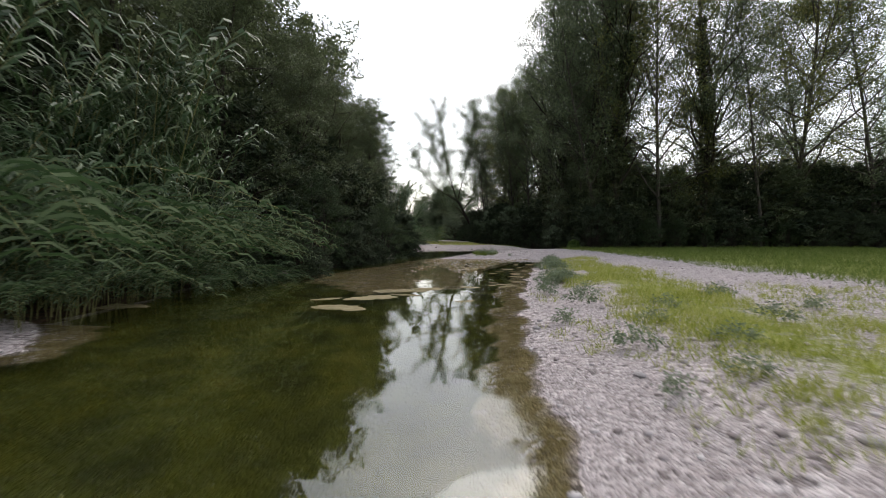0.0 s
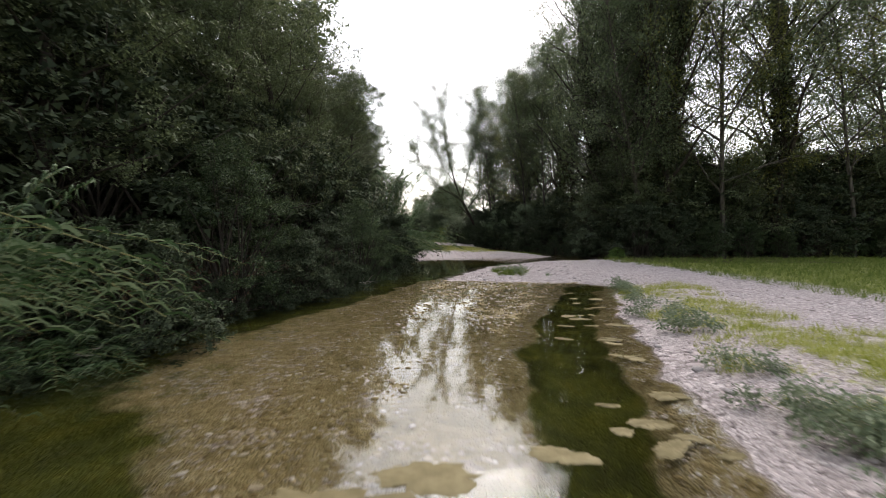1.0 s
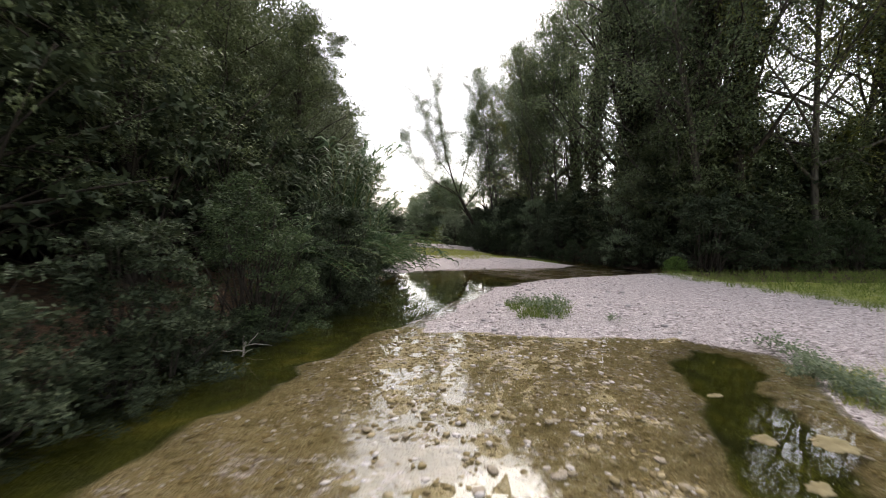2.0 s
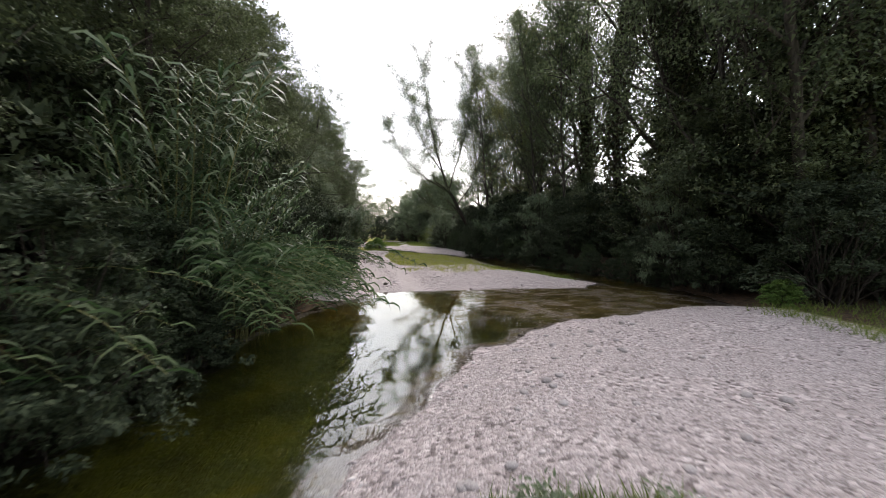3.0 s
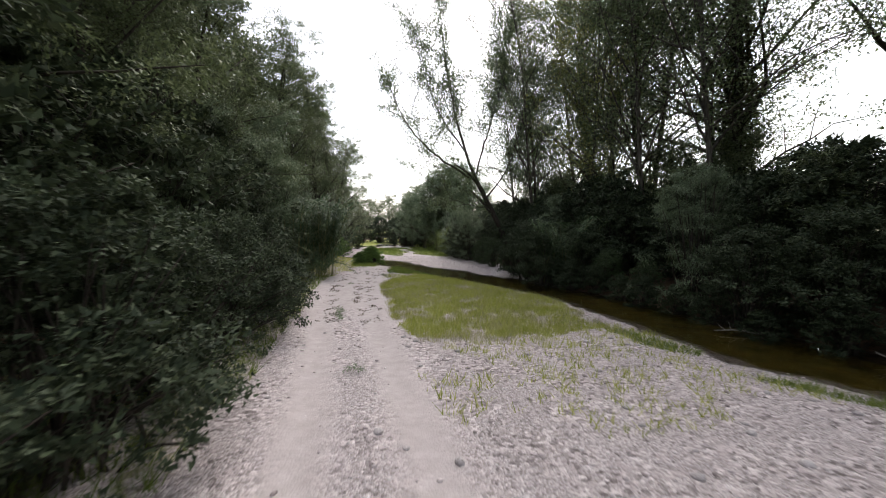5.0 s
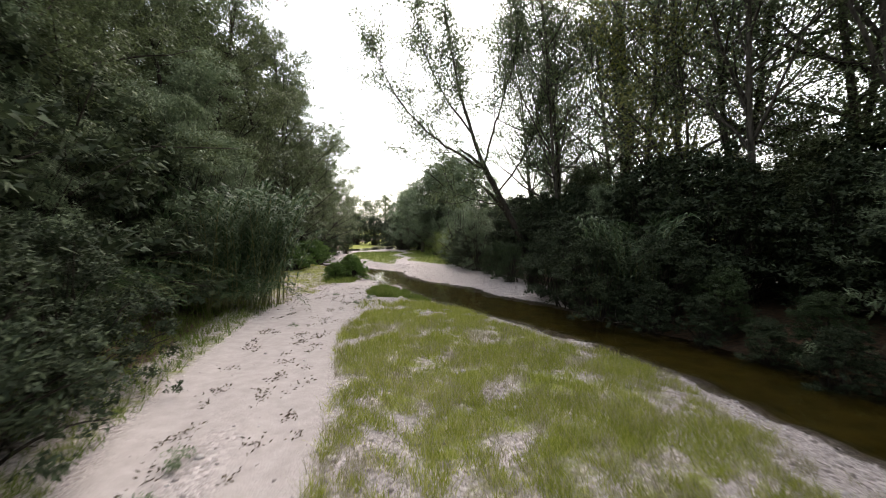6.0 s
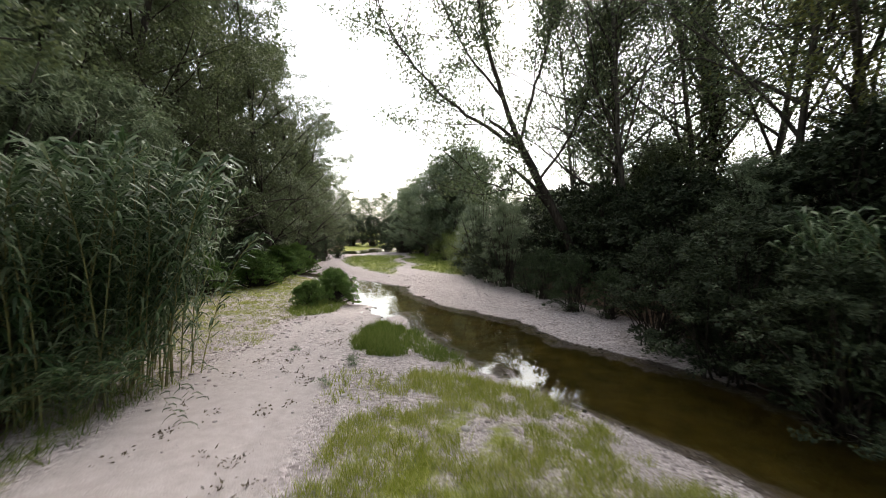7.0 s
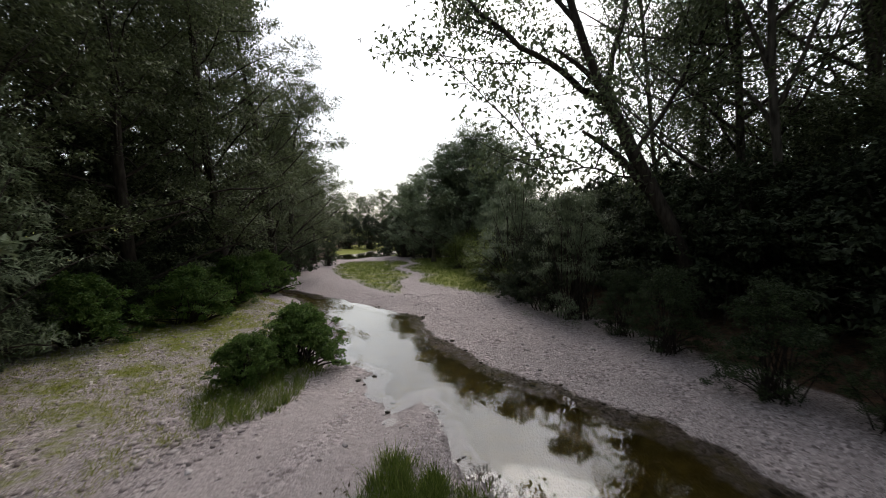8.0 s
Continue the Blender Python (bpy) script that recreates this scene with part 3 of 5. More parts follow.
def tree_proto(seed, tall, spread_r, leaves, leaf, mat, bark, low=0.3, lean=(0, 0), trunk_r=0.22, forks=16, up=0.9, clump=0.55, droop=0.3, ivy=0, far=True, bough=0.0, airy=0.9):
    """A tree: trunk and limbs as one mesh, crown of leaf sprays at the twig ends, ivy on the stem if it has some."""
    rng = np.random.RandomState(seed)
    wood = Wood()
    trunk = limb_path((0, 0, -0.3), (lean[0], lean[1], 1), tall * 0.9, rng, 10, 0.05)
    rad = trunk_r * np.linspace(1, 0.12, 11) ** 0.9
    rad[0] *= 1.35
    wood.add(trunk, rad, 8)
    tips, dirs, lump_at, lump_r = [], [], [], []
    for k in range(forks):
        h = low + (0.97 - low) * (k + rng.uniform(0, 0.8)) / forks
        i = h * 10
        a, b = int(i), min(int(i) + 1, 10)
        p = trunk[a] + (trunk[b] - trunk[a]) * (i - a)
        ang = k * 2.4 + rng.uniform(-0.5, 0.5)
        reach = spread_r * (1.15 - 0.75 * ((h - low) / (1 - low)) ** 1.5) * rng.uniform(0.75, 1.15)
        limb = limb_path(p, (math.cos(ang), math.sin(ang), up * rng.uniform(0.6, 1.4)), reach * 1.25, rng, 6, 0.13, 0.03)
        r0 = max(0.02, trunk_r * (1 - h) * 0.55 + 0.015)
        wood.add(limb, r0 * (0.55 if bough else 1.0) * np.linspace(1, 0.2, 7), 4)
        for j in range(2 if bough else 8):
            s = limb[1 + j % 6]
            w = rng.normal(0, 0.6, 3) + (limb[-1] - limb[0]) / np.linalg.norm(limb[-1] - limb[0]) + np.array([0, 0, 0.15])
            twig = limb_path(s, w, reach * rng.uniform(0.3, 0.6), rng, 4, 0.18)
            wood.add(twig[::2], r0 * 0.28 * np.linspace(1, 0.25, 3), 3)
            for q in (2, 3, 4):
                tips.append(twig[q])
                dirs.append(twig[q] - twig[q - 1])
        tips.append(limb[-1])
        dirs.append(limb[-1] - limb[-2])
        for q, g in ((1, 0.9), (2, 0.85), (3, 1.0), (4, 0.95), (5, 0.9), (6, 0.7)):
            lump_at.append(limb[q] + rng.normal(0, 0.25, 3))
            lump_r.append(bough * g * rng.uniform(0.65, 1.2))
    tips, dirs = np.array(tips), np.array(dirs)
    dirs /= np.linalg.norm(dirs, axis=1)[:, None] + 1e-9
    weight = rng.gamma(airy, 1, len(tips))
    pick = rng.choice(len(tips), leaves, p=weight / weight.sum())
    c = tips[pick] + puff(leaves, clump, rng) * np.array([1, 1, 0.75])
    aim = dirs[pick] * 0.5 + rng.normal(0, 0.4, (leaves, 3)) + np.array([0, 0, -droop])
    out = c * np.array([1, 1, 0])
    out = out / (np.linalg.norm(out, axis=1)[:, None] + 0.5) * 0.7 + np.array([0, 0, 0.75])
    if bough:
        v, f = boughs(lump_at, lump_r, leaves, leaf, 0.6, rng, droop, far=far)
    else:
        v, f = leaf_set(c, aim, leaf, leaf * 0.66, rng, far=far, face=out)
    crown = mesh_from("crown", v, f, mat)
    ivy_mesh = None
    if ivy:
        k = ivy
        h = rng.uniform(0, 0.72, k) ** 1.0
        i = h * 10
        a = i.astype(int)
        p = trunk[a] + (trunk[np.minimum(a + 1, 10)] - trunk[a]) * (i - a)[:, None]
        ang = rng.uniform(0, 2 * math.pi, k)
        r = (0.32 + 0.38 * rng.uniform(0, 1, k) ** 2) * (1.25 - h)
        out = np.stack([np.cos(ang), np.sin(ang), np.zeros(k)], 1)
        v, f = leaf_set(p + out * r[:, None], out * 0.6 + np.array([0, 0, -0.8]), 0.15, 0.13, rng, far=True)
        ivy_mesh = mesh_from("ivy", v, f, LEAF_IVY)
    return wood.mesh("trunk", bark), crown, ivy_mesh


def shrub_proto(seed, tall, radius, leaves, leaf, mat, slim=0.5, clumps=60, clump=0.32, droop=0.25, far=False, bough=0.0, under=0.0):
    """A shrub leafy to the ground: stems and foliage in uneven clumps."""
    rng = np.random.RandomState(seed)
    wood = Wood()
    ends, outs = [], []
    for k in range(clumps):
        ang, h = rng.uniform(0, 2 * math.pi), rng.uniform(0.02, 1) ** 0.9
        r = radius * (1 - h ** 2.4 * 0.85) ** 0.8 * rng.uniform(0.45, 1.2)
        e = np.array([math.cos(ang) * r, math.sin(ang) * r, h * tall + 0.12])
        e[2] = max(e[2], 0.1)
        ends.append(e)
        outs.append([math.cos(ang), math.sin(ang), 0.5 * h])
        if k % 2 == 0:
            s = np.array([rng.normal(0, radius * 0.15), rng.normal(0, radius * 0.15), -0.1])
            mid = (s + e) / 2 + np.array([0, 0, tall * 0.12])
            t = np.linspace(0, 1, 6)[:, None]
            wood.add((1 - t) ** 2 * s + 2 * t * (1 - t) * mid + t * t * e, 0.03 * np.linspace(1, 0.25, 6), 4)
    ends, outs = np.array(ends), np.array(outs)
    if bough:
        keep = ends[:, 2] > under * tall
        v, f = boughs(ends[keep] * np.array([0.85, 0.85, 0.95]), bough * rng.uniform(0.6, 1.25, int(keep.sum())), leaves, leaf, slim, rng, droop, lumps=7, far=far)
        v[:, 2] = np.maximum(v[:, 2], 0.02)
        return wood.mesh("woody_base", BARK_DARK), mesh_from("foliage", v, f, mat)
    weight = rng.gamma(1.3, 1, clumps)
    pick = rng.choice(clumps, leaves, p=weight / weight.sum())
    inward = rng.uniform(0, 1, leaves)[:, None] ** 2.2
    c = ends[pick] * np.stack([1 - 0.75 * inward[:, 0], 1 - 0.75 * inward[:, 0], 1 - 0.25 * inward[:, 0]], 1)
    c = c + puff(leaves, clump, rng) * np.array([1, 1, 0.7])
    c[:, 2] = np.maximum(c[:, 2], 0.03 + rng.uniform(0, 0.12, leaves))
    v, f = leaf_set(c, outs[pick] * 0.8 + np.array([0, 0, -droop]), leaf, leaf * slim, rng, far=far, face=outs[pick] * 0.6 + np.array([0, 0, 0.8]))
    return wood.mesh("woody_base", BARK_DARK), mesh_from("foliage", v, f, mat)


def cane_proto(seed, tall, bend, leaves):
    """One giant-reed cane that arches along +x, and its long drooping strap leaves in two ranks."""
    rng = np.random.RandomState(seed)
    t = np.linspace(0, 1, 9)
    path = np.stack([tall * bend * t ** 2 * 0.95, 0.05 * tall * bend * np.sin(t * 3), tall * (t - 0.10 * t ** 3 - bend * 0.62 * t ** 3)], 1)
    path[0, 2] = -0.25
    wood = Wood()
    wood.add(path, 0.014 * np.linspace(1, 0.3, 9), 4)
    lv, lf, n = [], [], 0
    for j in range(leaves):
        h = 0.12 + 0.88 * ((j + 0.5) / leaves) ** 0.8
        i = h * 8
        a = min(int(i), 7)
        p = path[a] + (path[a + 1] - path[a]) * (i - a)
        axis = path[a + 1] - path[a]
        axis = axis / np.linalg.norm(axis)
        w = (0.5 if j % 2 else -0.5) * math.pi + rng.normal(0, 0.6)
        side = np.array([math.cos(w), math.sin(w), 0.0])
        ll, wd = rng.uniform(0.42, 0.72) * (1.15 - 0.35 * h), rng.uniform(0.015, 0.025)
        across = np.cross(axis, side)
        across /= np.linalg.norm(across) + 1e-9
        q1 = p + (axis * 0.45 + side * 0.65 + np.array([0, 0, 0.25])) * ll * 0.4
        q2 = q1 + (axis * 0.15 + side * 0.75 - np.array([0, 0, rng.uniform(0.1, 0.6)])) * ll * 0.35
        q3 = q2 + (side * 0.4 - np.array([0, 0, rng.uniform(0.4, 1.0)])) * ll * 0.35
        lv += [p - across * wd * 0.6, p + across * wd * 0.6, q1 - across * wd, q1 + across * wd, q2 - across * wd * 0.8, q2 + across * wd * 0.8, q3]
        lf += [(n, n + 1, n + 3, n + 2), (n + 2, n + 3, n + 5, n + 4), (n + 4, n + 5, n + 6)]
        n += 7
    return wood.mesh("cane", CANE), mesh_from("cane_leaves", np.array(lv), lf, LEAF_REED)


CANES = [cane_proto(500 + k, 3.6 + 0.25 * (k % 4), (0.12, 0.25, 0.55, 0.95)[k // 2], 40 + 2 * k) for k in range(8)]


def reed_clump(label, seed, canes, radius, bent=(0, 6), spread_turn=180.0, sizes=(0.65, 1.1)):
    """A clump of separate canes; spread_turn limits the side to which they arch."""
    rng = np.random.RandomState(seed)
    root = tagged(new("reed_clump"), label, "reed", "giant reeds on the banks")
    for _ in range(canes):
        cane, leaves = CANES[rng.randint(*bent)]
        a, r = rng.uniform(0, 6.283), radius * rng.uniform(0, 1) ** 0.55
        turn = math.degrees(a) if spread_turn >= 180 else rng.uniform(-spread_turn, spread_turn)
        ob = part("cane", cane, root, "pale straw-coloured cane")
        ob.matrix_basis = pose(math.cos(a) * r, math.sin(a) * r, 0, rng.uniform(-6, 6), rng.uniform(-4, 8), turn + rng.uniform(-25, 25)) @ Matrix.Diagonal((*[rng.uniform(*sizes)] * 3, 1))
        part("foliage", leaves, ob, "long green drooping strap leaves")
    return Kind(root)


def thing(name, label, category, group, pieces):
    """An Empty with its parts, parked at the origin until it is placed."""
    root = tagged(new(name), label, category, group)
    for pname, me, plabel in pieces:
        if me:
            part(pname, me, root, plabel)
    return root


def place(x, y, turn=0.0, size=1.0, z=None, tilt=(0, 0), tall=1.0):
    return pose(x, y, height(x, y) if z is None else z, tilt[0], tilt[1], turn) @ Matrix.Diagonal((size, size, size * tall, 1))


class Kind:
    """Puts the first specimen of a kind where it belongs and copies it for the rest."""

    def __init__(self, root):
        self.root, self.used = root, False

    def put(self, m, label=""):
        if self.used:
            ob = copy_thing(self.root, m)
        else:
            self.root.matrix_basis, self.used, ob = m, True, self.root
        if label:
            tagged(ob, label)
        return ob


def tree_kind(name, label, group, *args, **kw):
    trunk, crown, ivy = tree_proto(*args, **kw)
    return Kind(thing(name, label, "tree", group, [("trunk", trunk, "slender grey-brown trunk and limbs"), ("crown", crown, ""), ("ivy", ivy, "dark ivy wrapped round the stem")]))


def shrub_kind(name, label, group, *args, woody=True, **kw):
    stems, foliage = shrub_proto(*args, **kw)
    stems = stems if woody else None
    return Kind(thing(name, label, "shrub", group, [("woody_base", stems, "thin brown branching stems"), ("foliage", foliage, "")]))


# ---------------------------------------------------------------- trees
POPLARS = "tall poplars behind the stream"
poplars = [
    tree_kind("poplar_tree", "tall slender poplar with airy grey-green crown", POPLARS, 11, 22, 4.3, 27000, 0.13, LEAF_POPLAR, BARK, low=0.15, forks=32, up=0.85, trunk_r=0.15, clump=0.45, airy=0.75),
    tree_kind("poplar_tree", "tall ivy-clad poplar rising from dark undergrowth", POPLARS, 12, 24, 4.1, 22000, 0.13, LEAF_POPLAR, BARK_DARK, low=0.2, forks=28, up=1.0, trunk_r=0.24, clump=0.45, airy=0.75, ivy=6500),
    tree_kind("poplar_tree", "thin half-bare poplar with open crown", POPLARS, 13, 20, 3.3, 12000, 0.125, LEAF_POPLAR, BARK, low=0.22, forks=26, up=1.2, trunk_r=0.11, clump=0.4, airy=0.65),
    tree_kind("poplar_tree", "tall poplar with yellowing olive-green crown", POPLARS, 15, 22, 4.6, 34000, 0.13, LEAF_OLIVE, BARK, low=0.16, forks=32, up=0.8, trunk_r=0.15, clump=0.45, airy=0.75),
]
WOOD = "woodland trees on the bank"
broads = [
    tree_kind("woodland_tree", "dense dark-green woodland tree hanging over the bank", WOOD, 21, 14, 3.5, 46000, 0.095, LEAF_DARK, BARK_DARK, low=0.08, forks=27, up=0.6, bough=0.85),
    tree_kind("woodland_tree", "broad dark-leaved woodland tree on the bank", WOOD, 22, 16, 3.8, 50000, 0.095, LEAF_DARK, BARK_DARK, low=0.10, forks=29, up=0.8, bough=0.95),
    tree_kind("willow_tree", "grey-green willow with fine drooping foliage", WOOD, 23, 11, 3.4, 30000, 0.15, LEAF_WILLOW, BARK, low=0.06, forks=25, up=0.7, droop=0.6, bough=0.9),
]
under = tree_kind("understorey_tree", "small dark tree filling the wood below the poplars", WOOD, 24, 9, 3.0, 16000, 0.16, LEAF_DARK, BARK_DARK, low=0.05, forks=21, up=0.6, bough=0.95)
behind = tree_kind("background_tree", "dark woodland tree deeper in the wood", WOOD, 25, 16, 4.5, 12000, 0.24, LEAF_DARK, BARK_DARK, low=0.05, forks=25, up=0.7, bough=1.2)


def leaning_poplar():
    """The forked poplar that leans over the stream: trunk, long left limb and a few upright ones."""
    r = np.random.RandomState(31)
    wood, tips, dirs = Wood(), [], []

    def limb(points, r0, r1, twigs, sides=6):
        p = np.array(points, float)
        t = np.linspace(0, len(p) - 1, 4 * len(p))
        q = np.stack([np.interp(t, range(len(p)), p[:, k]) for k in range(3)], 1)
        for _ in range(3):
            q[1:-1] = (q[:-2] + q[1:-1] * 2 + q[2:]) / 4
        q[1:-1] += r.normal(0, 0.035, q[1:-1].shape)
        wood.add(q, np.linspace(r0, r1, len(q)), sides)
        for k in range(twigs):
            i = min(int(len(q) * (0.2 + 0.78 * (k + r.uniform(0, 1)) / twigs)), len(q) - 1)
            way = (q[i] - q[i - 1]) / np.linalg.norm(q[i] - q[i - 1])
            shoot = limb_path(q[i], way * 0.55 + r.normal(0, 0.6, 3) + np.array([0, 0, 0.45]), r.uniform(2.2, 5.2), r, 8, 0.09, 0.02)
            wood.add(shoot, max(r1 * 0.9, 0.026) * np.linspace(1, 0.3, 9), 4)
            for j in range(9):
                c = limb_path(shoot[1 + j % 8], shoot[-1] - shoot[0] + r.normal(0, 1.3, 3), r.uniform(0.5, 1.3), r, 4, 0.2)
                wood.add(c[::2], 0.012 * np.linspace(1, 0.5, 3), 3)
                for e in (1, 2, 3, 4):
                    tips.append(c[e]); dirs.append(c[e] - c[e - 1])

    limb([(2.2, 0, -1.2), (0.6, 0, 3.0), (-1.0, 0, 6.0), (-1.8, 0, 7.6)], 0.245, 0.192, 2, 9)
    limb([(-1.8, 0, 7.6), (-2.8, 0.2, 10.4), (-3.6, 0.4, 13.4), (-4.3, 0.2, 17.0), (-4.8, 0, 20.5), (-5.0, 0, 23.5)], 0.144, 0.012, 22)
    limb([(-1.7, 0, 7.2), (-3.4, -0.3, 8.1), (-5.4, -0.4, 9.4), (-7.3, -0.6, 11.3), (-8.7, -0.8, 13.6), (-9.3, -0.9, 15.6)], 0.108, 0.011, 18)
    limb([(-1.7, 0, 7.7), (-1.0, 0.3, 10.2), (-0.2, 0.5, 12.8), (0.6, 0.4, 16.0), (1.2, 0.4, 19.5), (1.4, 0.4, 22)], 0.094, 0.012, 22)
    limb([(-2.5, 0.1, 9.6), (-4.2, 0.8, 12.0), (-5.6, 1.2, 14.8), (-6.6, 1.4, 18.0), (-7.2, 1.5, 21.0)], 0.086, 0.011, 18)
    limb([(-0.2, 0, 4.6), (-1.9, -0.6, 5.0), (-3.6, -0.9, 5.4), (-4.6, -1.0, 6.0)], 0.043, 0.009, 6)
    limb([(-0.8, 0, 5.6), (0.8, 0.5, 7.6), (1.9, 0.8, 10.0), (2.6, 0.9, 13.0), (3.2, 1.0, 16.0)], 0.079, 0.012, 18)
    tips_a, dirs_a = np.array(tips), np.array(dirs)
    n = 34000
    weight = r.gamma(2.5, 1, len(tips_a))
    pick = r.choice(len(tips_a), n, p=weight / weight.sum())
    v, f = leaf_set(tips_a[pick] + puff(n, 0.36, r), dirs_a[pick] + np.array([0, 0, -0.3]), 0.16, 0.115, r, far=True)
    return Kind(thing("leaning_poplar", "leaning forked poplar with sparse leaves over the stream", "tree", POPLARS,
                      [("trunk", wood.mesh("trunk", BARK_DARK), "dark leaning trunk and forked limbs"), ("crown", mesh_from("crown", v, f, LEAF_POPLAR), "")]))


leaning_poplar().put(pose(4.4, 74, 0.2))
reaching = tree_kind("poplar_tree", "poplar leaning out over the field with airy crown", POPLARS, 14, 21, 3.4, 9000, 0.16, LEAF_POPLAR, BARK, low=0.3, forks=20, up=1.3, lean=(-0.3, -0.1), trunk_r=0.22, clump=0.4)
reaching.put(place(14.2, 36.4))

rng = np.random.RandomState(77)
# poplars on the right bank, in a loose belt behind the hedge
for x, y, k, s in [(15.2, 35.5, 1, 1.0), (13.2, 39, 0, 0.95), (19, 35.5, 3, 1.05), (23, 36, 1, 0.95), (27.5, 35, 2, 1.05), (32, 37, 3, 1.0), (38, 36, 0, 1.0), (46, 38, 0, 1.0),
                   (14.6, 44, 1, 1.0), (12.8, 48.5, 1, 1.0), (12.2, 41.8, 1, 0.95), (14.0, 37.0, 1, 1.0), (21, 56, 1, 1.1), (12.2, 56.5, 2, 1.0), (10.5, 60, 2, 0.9), (10, 67, 2, 0.95), (8.4, 76, 0, 0.95), (7.4, 79, 2, 0.85), (12.5, 71, 2, 1.0), (7.7, 73.5, 2, 1.0), (12.8, 63, 0, 0.9), (11.2, 65.5, 3, 0.85), (14.5, 60.5, 0, 1.0),
                   (19, 46, 0, 1.05), (52, 40, 0, 1.1), (17, 41, 0, 1.05), (25, 39, 0, 1.1), (35, 40, 0, 1.0), (14.6, 58.5, 1, 0.95),
                   (9.6, 80, 0, 0.85), (13, 75, 1, 0.9), (12, 62.5, 2, 0.9), (11.4, 74, 0, 0.95)]:
    poplars[k].put(place(x, y, rng.uniform(0, 360), s * (1.15 if y < 45 else 1.1), tall=rng.uniform(0.95, 1.1)))
for x, y in [(13.5, 36.5), (17, 37.5), (20.5, 36.5), (25, 37.5), (30, 36.5), (35, 38), (41, 37), (49, 39), (14, 41.5), (15.5, 39.5), (18.5, 40), (22.5, 39), (27.5, 39.5), (32.5, 39), (38, 39.5), (45, 38), (12.4, 61.5), (14.2, 57.5), (11.8, 66), (13.5, 71), (16, 65), (13, 43.5), (15.5, 46), (12.6, 39.6), (11.5, 58.5), (9.6, 72.5), (9.0, 77.5)]:
    under.put(place(x, y, rng.uniform(0, 360), rng.uniform(0.85, 1.15) * (0.75 if y > 55 else 1.0)))
for x, y, s in [(11.6, 50.5, 0.58), (10.2, 75.5, 0.92), (12.0, 78.5, 0.98), (3.0, 106, 1.2), (-0.8, 108, 1.2)]:
    under.put(place(x, y, 70 * x, s))
for x, y in [(6.2, 81), (5.4, 85), (5.6, 90), (7.4, 94)]:
    under.put(place(x, y, rng.uniform(0, 360), rng.uniform(0.55, 0.68)))
for x, y in [(60, 36), (62, 28), (64, 18), (62, 8), (60, -4), (50, -10)]:
    behind.put(place(x, y, rng.uniform(0, 360), rng.uniform(0.95, 1.25)))
# woodland on the left bank, dense to the ground
for y in np.arange(-3, 62, 4.0):
    e = along(LEFT_EDGE, y)
    broads[rng.choice([0, 1])].put(place(e - (4.6 if y > 33 else 3.3) + rng.uniform(-0.4, 0.4), y + rng.uniform(-0.7, 0.7), rng.uniform(0, 360), rng.uniform(0.85, 1.05) * (1.18 if y > 34 else 1.0)))
for y in np.arange(-8, 66, 5.0):
    e = along(LEFT_EDGE, y)
    behind.put(place(e - 9.5 + rng.uniform(-1, 1), y + rng.uniform(-1.5, 1.5), rng.uniform(0, 360), rng.uniform(1.1, 1.35)))
for y in np.arange(-6, 40, 5.0):
    behind.put(place(along(LEFT_EDGE, y) - 15.5, y, rng.uniform(0, 360), 1.3))
for x, y, k, s in [(-12.0, 63.8, 2, 0.95), (-10.2, 58.6, 2, 0.72), (-10.6, 54.6, 2, 0.7), (-14.2, 67.0, 0, 1.25), (-14.6, 71, 1, 1.35), (-13.6, 76, 0, 1.4), (-12.7, 81, 1, 1.4), (-12.6, 86.5, 1, 1.35), (-13.8, 92, 0, 1.3), (-16.5, 98, 1, 1.15), (-15.5, 104, 0, 1.1),
                   (0.4, 103, 2, 1.45), (-3.0, 106, 2, 1.25), (4.4, 103, 2, 1.3), (2.6, 108, 2, 1.4), (-6.4, 118, 2, 1.0), (5.6, 105, 1, 0.75), (-0.6, 108, 1, 0.95), (6.4, 97, 1, 0.5), (-5.6, 113, 2, 0.95)]:
    broads[k].put(place(x, y, rng.uniform(0, 360), s))
for x, y, s in [(-17.5, 65, 1.15), (-18, 72.5, 1.2), (-18, 79.5, 1.2), (-17.5, 86, 1.2), (-21, 68, 1.3), (-22, 76, 1.3), (-22, 84, 1.3), (-24, 92, 1.2), (-20, 104, 1.0), (-21, 112, 1.0), (-23, 121, 1.0), (-26, 132, 1.0), (-29, 144, 1.0), (-34, 158, 1.0), (-6, 128, 0.85), (-1, 124, 0.8),
                (-8, 140, 0.8), (0, 138, 1.0), (-14, 156, 0.7), (-18, 152, 0.75), (-25, 154, 0.75), (-31, 158, 0.8), (-10, 160, 0.75), (-22, 162, 0.8), (-8, 156, 0.9), (-18, 178, 1.0), (-28, 176, 0.9), (-38, 178, 1.0), (-10, 176, 1.1), (4, 150, 1.0), (0, 168, 1.1), (-48, 176, 1.1)]:
    behind.put(place(x, y, rng.uniform(0, 360), s))

